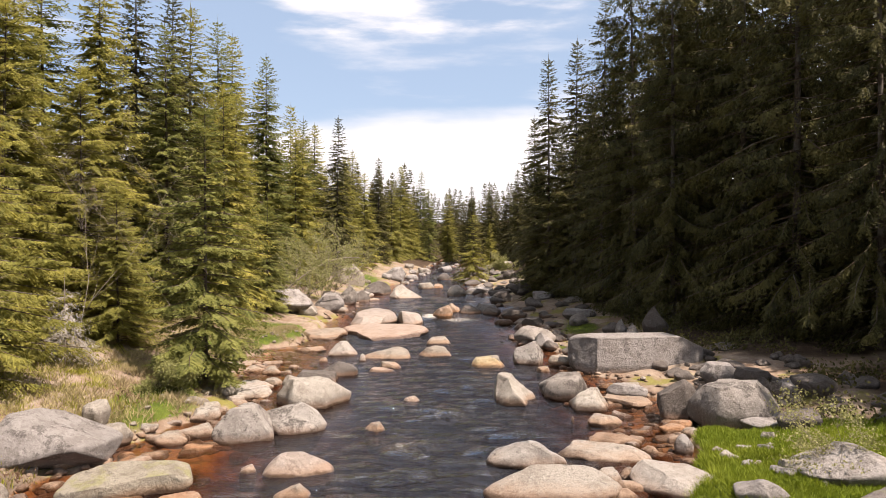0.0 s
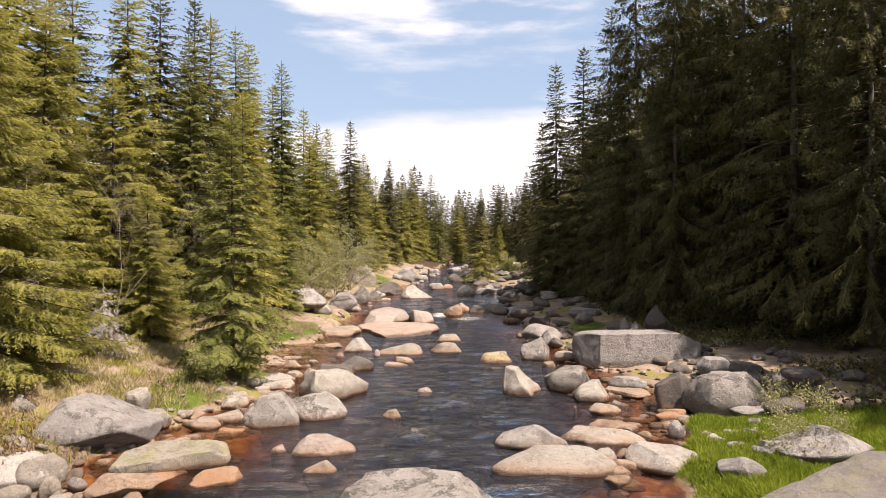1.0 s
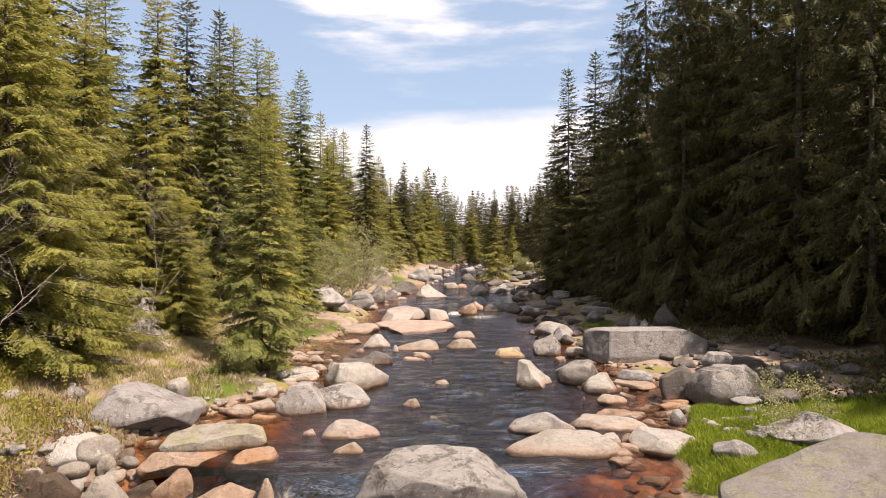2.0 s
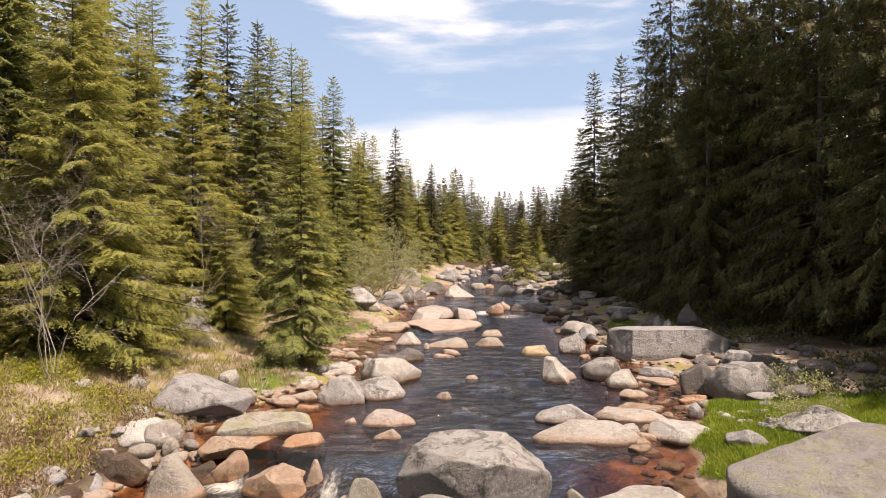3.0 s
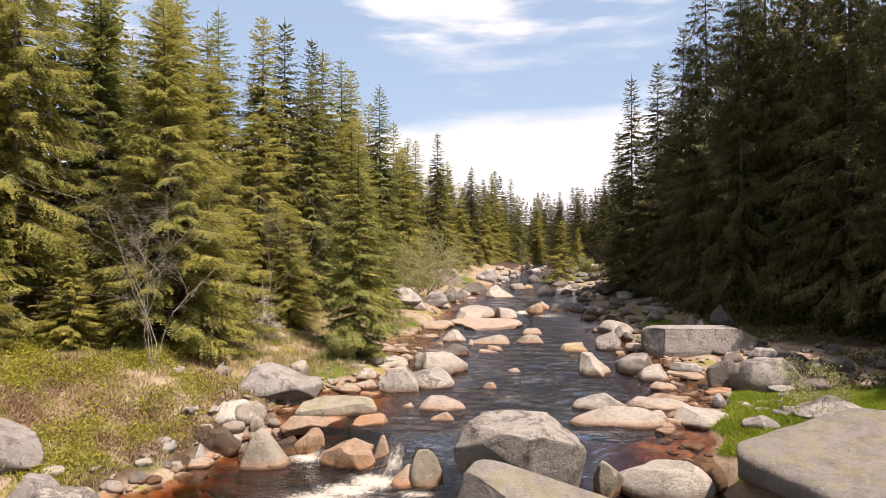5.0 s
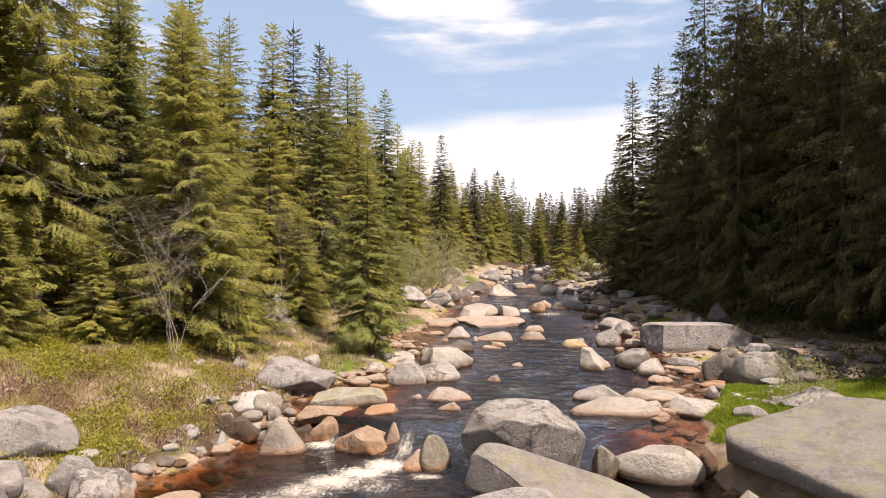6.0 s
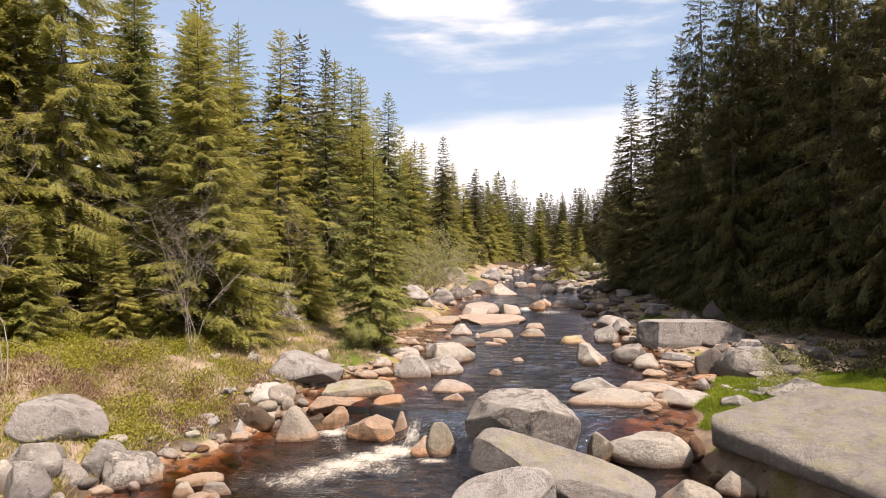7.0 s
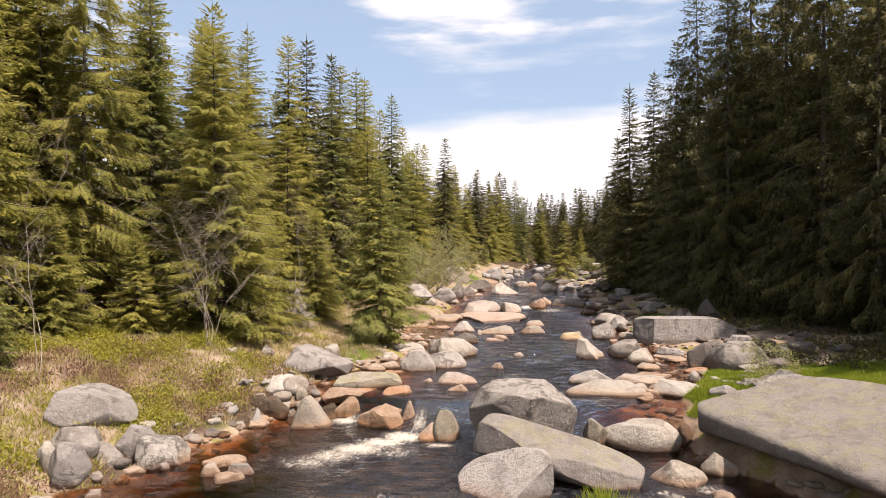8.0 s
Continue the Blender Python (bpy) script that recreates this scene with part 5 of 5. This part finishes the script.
shrub("bare_shrub", -7.2, 7.9, 41, 3.3, 0.30, 6, "bare grey deciduous shrub in front of a spruce", levels=4, thick=0.010)
shrub("bare_sapling", -8.9, 4.9, 42, 3.3, 0.12, 2, "thin bare grey sapling on the grassy bank", levels=4, thick=0.014, upright=1.4)
shrub("bare_sapling", -7.4, 13.6, 43, 4.2, 0.15, 2, "thin dead sapling leaning among spruces", levels=4, thick=0.012, upright=1.2)
shrub("bare_sapling", -6.7, 17.4, 44, 4.6, 0.18, 1, "thin pale dead sapling among spruces", levels=4, thick=0.013, upright=1.2)
shrub("bare_sapling", -8.1, 10.1, 49, 3.6, 0.2, 2, "thin bare sapling in front of spruces", levels=4, thick=0.012, upright=1.2)
shrub("willow_shrub", 4.5, 7.75, 45, 0.9, 0.6, 7, "small willow shrub with fresh pale green leaves beside a boulder", leaf=WILLOW, per=2, size=0.036, thick=0.006)
shrub("willow_shrub", -5.9, 27.6, 46, 2.6, 0.8, 9, "sprawling willow shrub with sparse yellow-green leaves over boulders", leaf=WILLOW, per=4, size=0.08, thick=0.022)
shrub("willow_shrub", -5.4, 30.2, 47, 2.9, 0.7, 9, "sprawling willow shrub with sparse yellow-green leaves over boulders", leaf=WILLOW, per=4, size=0.08, thick=0.022)
shrub("bare_shrub", -5.5, 34.5, 48, 2.3, 0.7, 9, "reddish-brown bare shrub beside the water", wood=TWIG, levels=4, thick=0.02)
shrub("willow_shrub", 4.6, 50.0, 50, 1.5, 0.7, 7, "small yellow-green shrub at the forest edge", leaf=WILLOW, per=5, size=0.09, thick=0.02)
shrub("willow_shrub", -5.0, 11.9, 51, 0.5, 0.9, 9, "low grey-green bush under a spruce", leaf=WILLOW, per=4, size=0.045, thick=0.008)


def arched_branch():
    t = np.linspace(0, 1, 16)
    pts = np.stack([-6.5 + 3.1 * t, 27.2 + 0.4 * t, 0.9 + 3.1 * t * (1 - 0.55 * t) * 1.1], 1)
    v, f = tube(pts, 0.035 * (1 - 0.75 * t) + 0.006, 6)
    tagged(new("fallen_branch", mesh_from("fallen_branch", v, f, BARE, True)), "pale bare branch arching over the bank", "branch")


arched_branch()


def dead_spruce():
    (tv, tf), (bv, bf), (nv, nf) = spruce_parts(60, 1.5, 0.7, whorl=0.14, twig=0.07, shoot=0.06, width=0.008, power=0.7, droop=0.9, hang=0.8)
    top = new("dead_spruce")
    top.matrix_world = pose(-6.8, 12.2, float(ground_height(-6.8, 12.2)))
    part("trunk", mesh_from("trunk", tv, tf, BARE, True), BARE, top)
    part("branching", mesh_from("branching", bv, bf, BARE, True), BARE, top)
    part("foliage", mesh_from("foliage", nv, nf, NEEDLE_DEAD), NEEDLE_DEAD, top)
    tagged(top, "small dead spruce with bare grey twigs", "dead tree")


dead_spruce()


def blades(name, spots, seed, tall, width, mat, words, lean=0.45):
    """Grass blades at the given places."""
    rng = np.random.RandomState(seed)
    p = np.array(spots)
    p = np.column_stack([p, ground_height(p[:, 0], p[:, 1]) - 0.01])
    n = len(p)
    d = unit(rng.normal(0, lean, (n, 3)) * (1, 1, 0.2) + (0, 0, 1.0))
    s = unit(np.cross(d, rng.normal(0, 1, (n, 3))))
    ln = tall * rng.uniform(0.45, 1.25, n)
    v, f = sprays(p, d, s, ln, width * rng.uniform(0.6, 1.2, n))
    tagged(new(name, mesh_from(name, v, f, mat)), words, "grass", kind="stuff")


def dry_ground(x, y, margin=0.05):
    return ground_height(x, y) > water_level(np.clip(x, -6, 4), y) + margin


def grow_grass():
    rng = np.random.RandomState(8)
    x, y = rng.uniform(-9.5, 8.5, 260000), rng.uniform(1, 30, 260000)
    g = green_cover(x, y) + 0.25 * value_noise(x, y, 0.5, 41)
    ok = (g > 0.45) & dry_ground(x, y) & (rng.rand(len(x)) < g * 0.55)
    px, py = rng.uniform(2.3, 8.2, 170000), rng.uniform(6.0, 11.2, 170000)
    g = green_cover(px, py) + 0.30 * value_noise(px, py, 0.5, 41) + 0.35 * value_noise(px, py, 0.22, 42)
    near = (g > 0.5) & dry_ground(px, py, 0.03)
    x, y, ok = np.append(x, px), np.append(y, py), np.append(ok, near)
    blades("grass", np.stack([x[ok], y[ok]], 1), 1, 0.10, 0.006, GRASS, "short fresh green grass on the banks", 0.75)
    # tussocks of dry grass on the left bank
    cx, cy = rng.uniform(-9.8, -3.4, 1500), rng.uniform(0.3, 22, 1500)
    k = dry_ground(cx, cy, 0.12)
    cx, cy = cx[k], cy[k]
    px = np.repeat(cx, 70) + rng.normal(0, 0.11, len(cx) * 70)
    py = np.repeat(cy, 70) + rng.normal(0, 0.11, len(cx) * 70)
    blades("dry_grass", np.stack([px, py], 1), 2, 0.15, 0.007, STRAW, "dry straw-coloured grass tufts on the sunny bank", 0.7)
    # fresh yellow-green tufts among them
    cx, cy = rng.uniform(-10.5, -4.6, 700), rng.uniform(0.3, 13, 700)
    k = dry_ground(cx, cy, 0.10) & (value_noise(cx, cy, 0.9, 51) > -0.05)
    cx, cy = cx[k], cy[k]
    px = np.repeat(cx, 80) + rng.normal(0, 0.13, len(cx) * 80)
    py = np.repeat(cy, 80) + rng.normal(0, 0.13, len(cx) * 80)
    blades("young_grass", np.stack([px, py], 1), 3, 0.12, 0.007, YOUNG, "fresh yellow-green grass tufts on the sunny bank", 0.6)
    # bilberry and moss cushions under the trees
    cx, cy = rng.uniform(-11, -5.6, 620), rng.uniform(0, 13, 620)
    sand = (np.hypot((cx + 6.85) / 0.9, (cy - 7.4) / 0.5) < 1) | ((cx > -7.2) & (cy > 8.2))
    k = dry_ground(cx, cy, 0.30) & ~sand & (value_noise(cx, cy, 1.1, 43) > -0.12) & (np.hypot((cx + 7.8) / 0.8, (cy - 4.7) / 0.6) > 1)
    cx, cy = cx[k], cy[k]
    n = 330
    px = np.repeat(cx, n) + rng.normal(0, 0.17, len(cx) * n)
    py = np.repeat(cy, n) + rng.normal(0, 0.17, len(cx) * n)
    pz = ground_height(px, py) + np.abs(rng.normal(0, 0.085, len(px)))
    p = np.column_stack([px, py, pz])
    d = unit(rng.normal(0, 1, p.shape) + (0, 0, 0.6))
    s = unit(np.cross(d, rng.normal(0, 1, p.shape)))
    ln = 0.048 * rng.uniform(0.6, 1.3, len(p))
    v, f = sprays(p, d, s, ln, ln * 0.3)
    tagged(new("bilberry_bushes", mesh_from("bilberry_bushes", v, f, HEATH)), "low yellow-green bilberry bushes on the bank", "undergrowth", kind="stuff")
    # brown heather and dead bilberry stalks
    cx, cy = rng.uniform(-9.8, -5.0, 480), rng.uniform(0, 12, 480)
    sand = (np.hypot((cx + 6.85) / 0.9, (cy - 7.4) / 0.5) < 1) | ((cx > -7.2) & (cy > 8.2) & (rng.rand(480) < 0.75))
    k = dry_ground(cx, cy, 0.1) & ~sand & (value_noise(cx, cy, 1.2, 47) > 0.12) & (np.hypot((cx + 7.8) / 0.8, (cy - 4.7) / 0.6) > 1)
    cx, cy = cx[k], cy[k]
    n = 120
    px = np.repeat(cx, n) + rng.normal(0, 0.15, len(cx) * n)
    py = np.repeat(cy, n) + rng.normal(0, 0.15, len(cx) * n)
    p = np.column_stack([px, py, ground_height(px, py) + np.abs(rng.normal(0, 0.05, len(px)))])
    d = unit(rng.normal(0, 0.8, p.shape) + (0, 0, 0.8))
    s = unit(np.cross(d, rng.normal(0, 1, p.shape)))
    ln = 0.08 * rng.uniform(0.6, 1.4, len(p))
    v, f = sprays(p, d, s, ln, ln * 0.12)
    tagged(new("dry_heather", mesh_from("dry_heather", v, f, HEATHER)), "brown dry heather and dead stalks on the bank", "undergrowth", kind="stuff")
    # low bushes along the shaded forest edge, its shade put into their dark colour
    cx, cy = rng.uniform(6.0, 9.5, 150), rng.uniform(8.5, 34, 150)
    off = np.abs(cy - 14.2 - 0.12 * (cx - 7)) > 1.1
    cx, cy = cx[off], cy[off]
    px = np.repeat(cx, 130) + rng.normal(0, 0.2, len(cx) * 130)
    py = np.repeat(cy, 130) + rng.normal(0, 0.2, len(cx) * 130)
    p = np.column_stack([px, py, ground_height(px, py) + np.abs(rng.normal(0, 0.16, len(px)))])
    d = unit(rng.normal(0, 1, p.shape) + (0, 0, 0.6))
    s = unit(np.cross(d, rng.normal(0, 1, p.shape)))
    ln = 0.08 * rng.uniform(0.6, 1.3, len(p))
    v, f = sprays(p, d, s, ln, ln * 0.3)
    tagged(new("shade_bushes", mesh_from("shade_bushes", v, f, NEEDLE_DARK_SHADED)), "low bushes with shade-darkened leaves along the shaded forest edge", "undergrowth", kind="stuff")
    # a tuft beside the wedge-shaped boulder in the stream
    tuft = rng.normal(0, 1, (260, 2)) * (0.13, 0.09) + (0.75, 2.9)
    p = np.column_stack([tuft, np.full(260, -0.45)])
    d = unit(rng.normal(0, 0.45, (260, 3)) * (1, 1, 0.2) + (0, 0, 1.0))
    v, f = sprays(p, d, unit(np.cross(d, rng.normal(0, 1, (260, 3)))), rng.uniform(0.12, 0.32, 260), np.full(260, 0.006))
    tagged(new("grass_tuft", mesh_from("grass_tuft", v, f, GRASS)), "green grass tuft beside a boulder in the stream", "grass")


grow_grass()
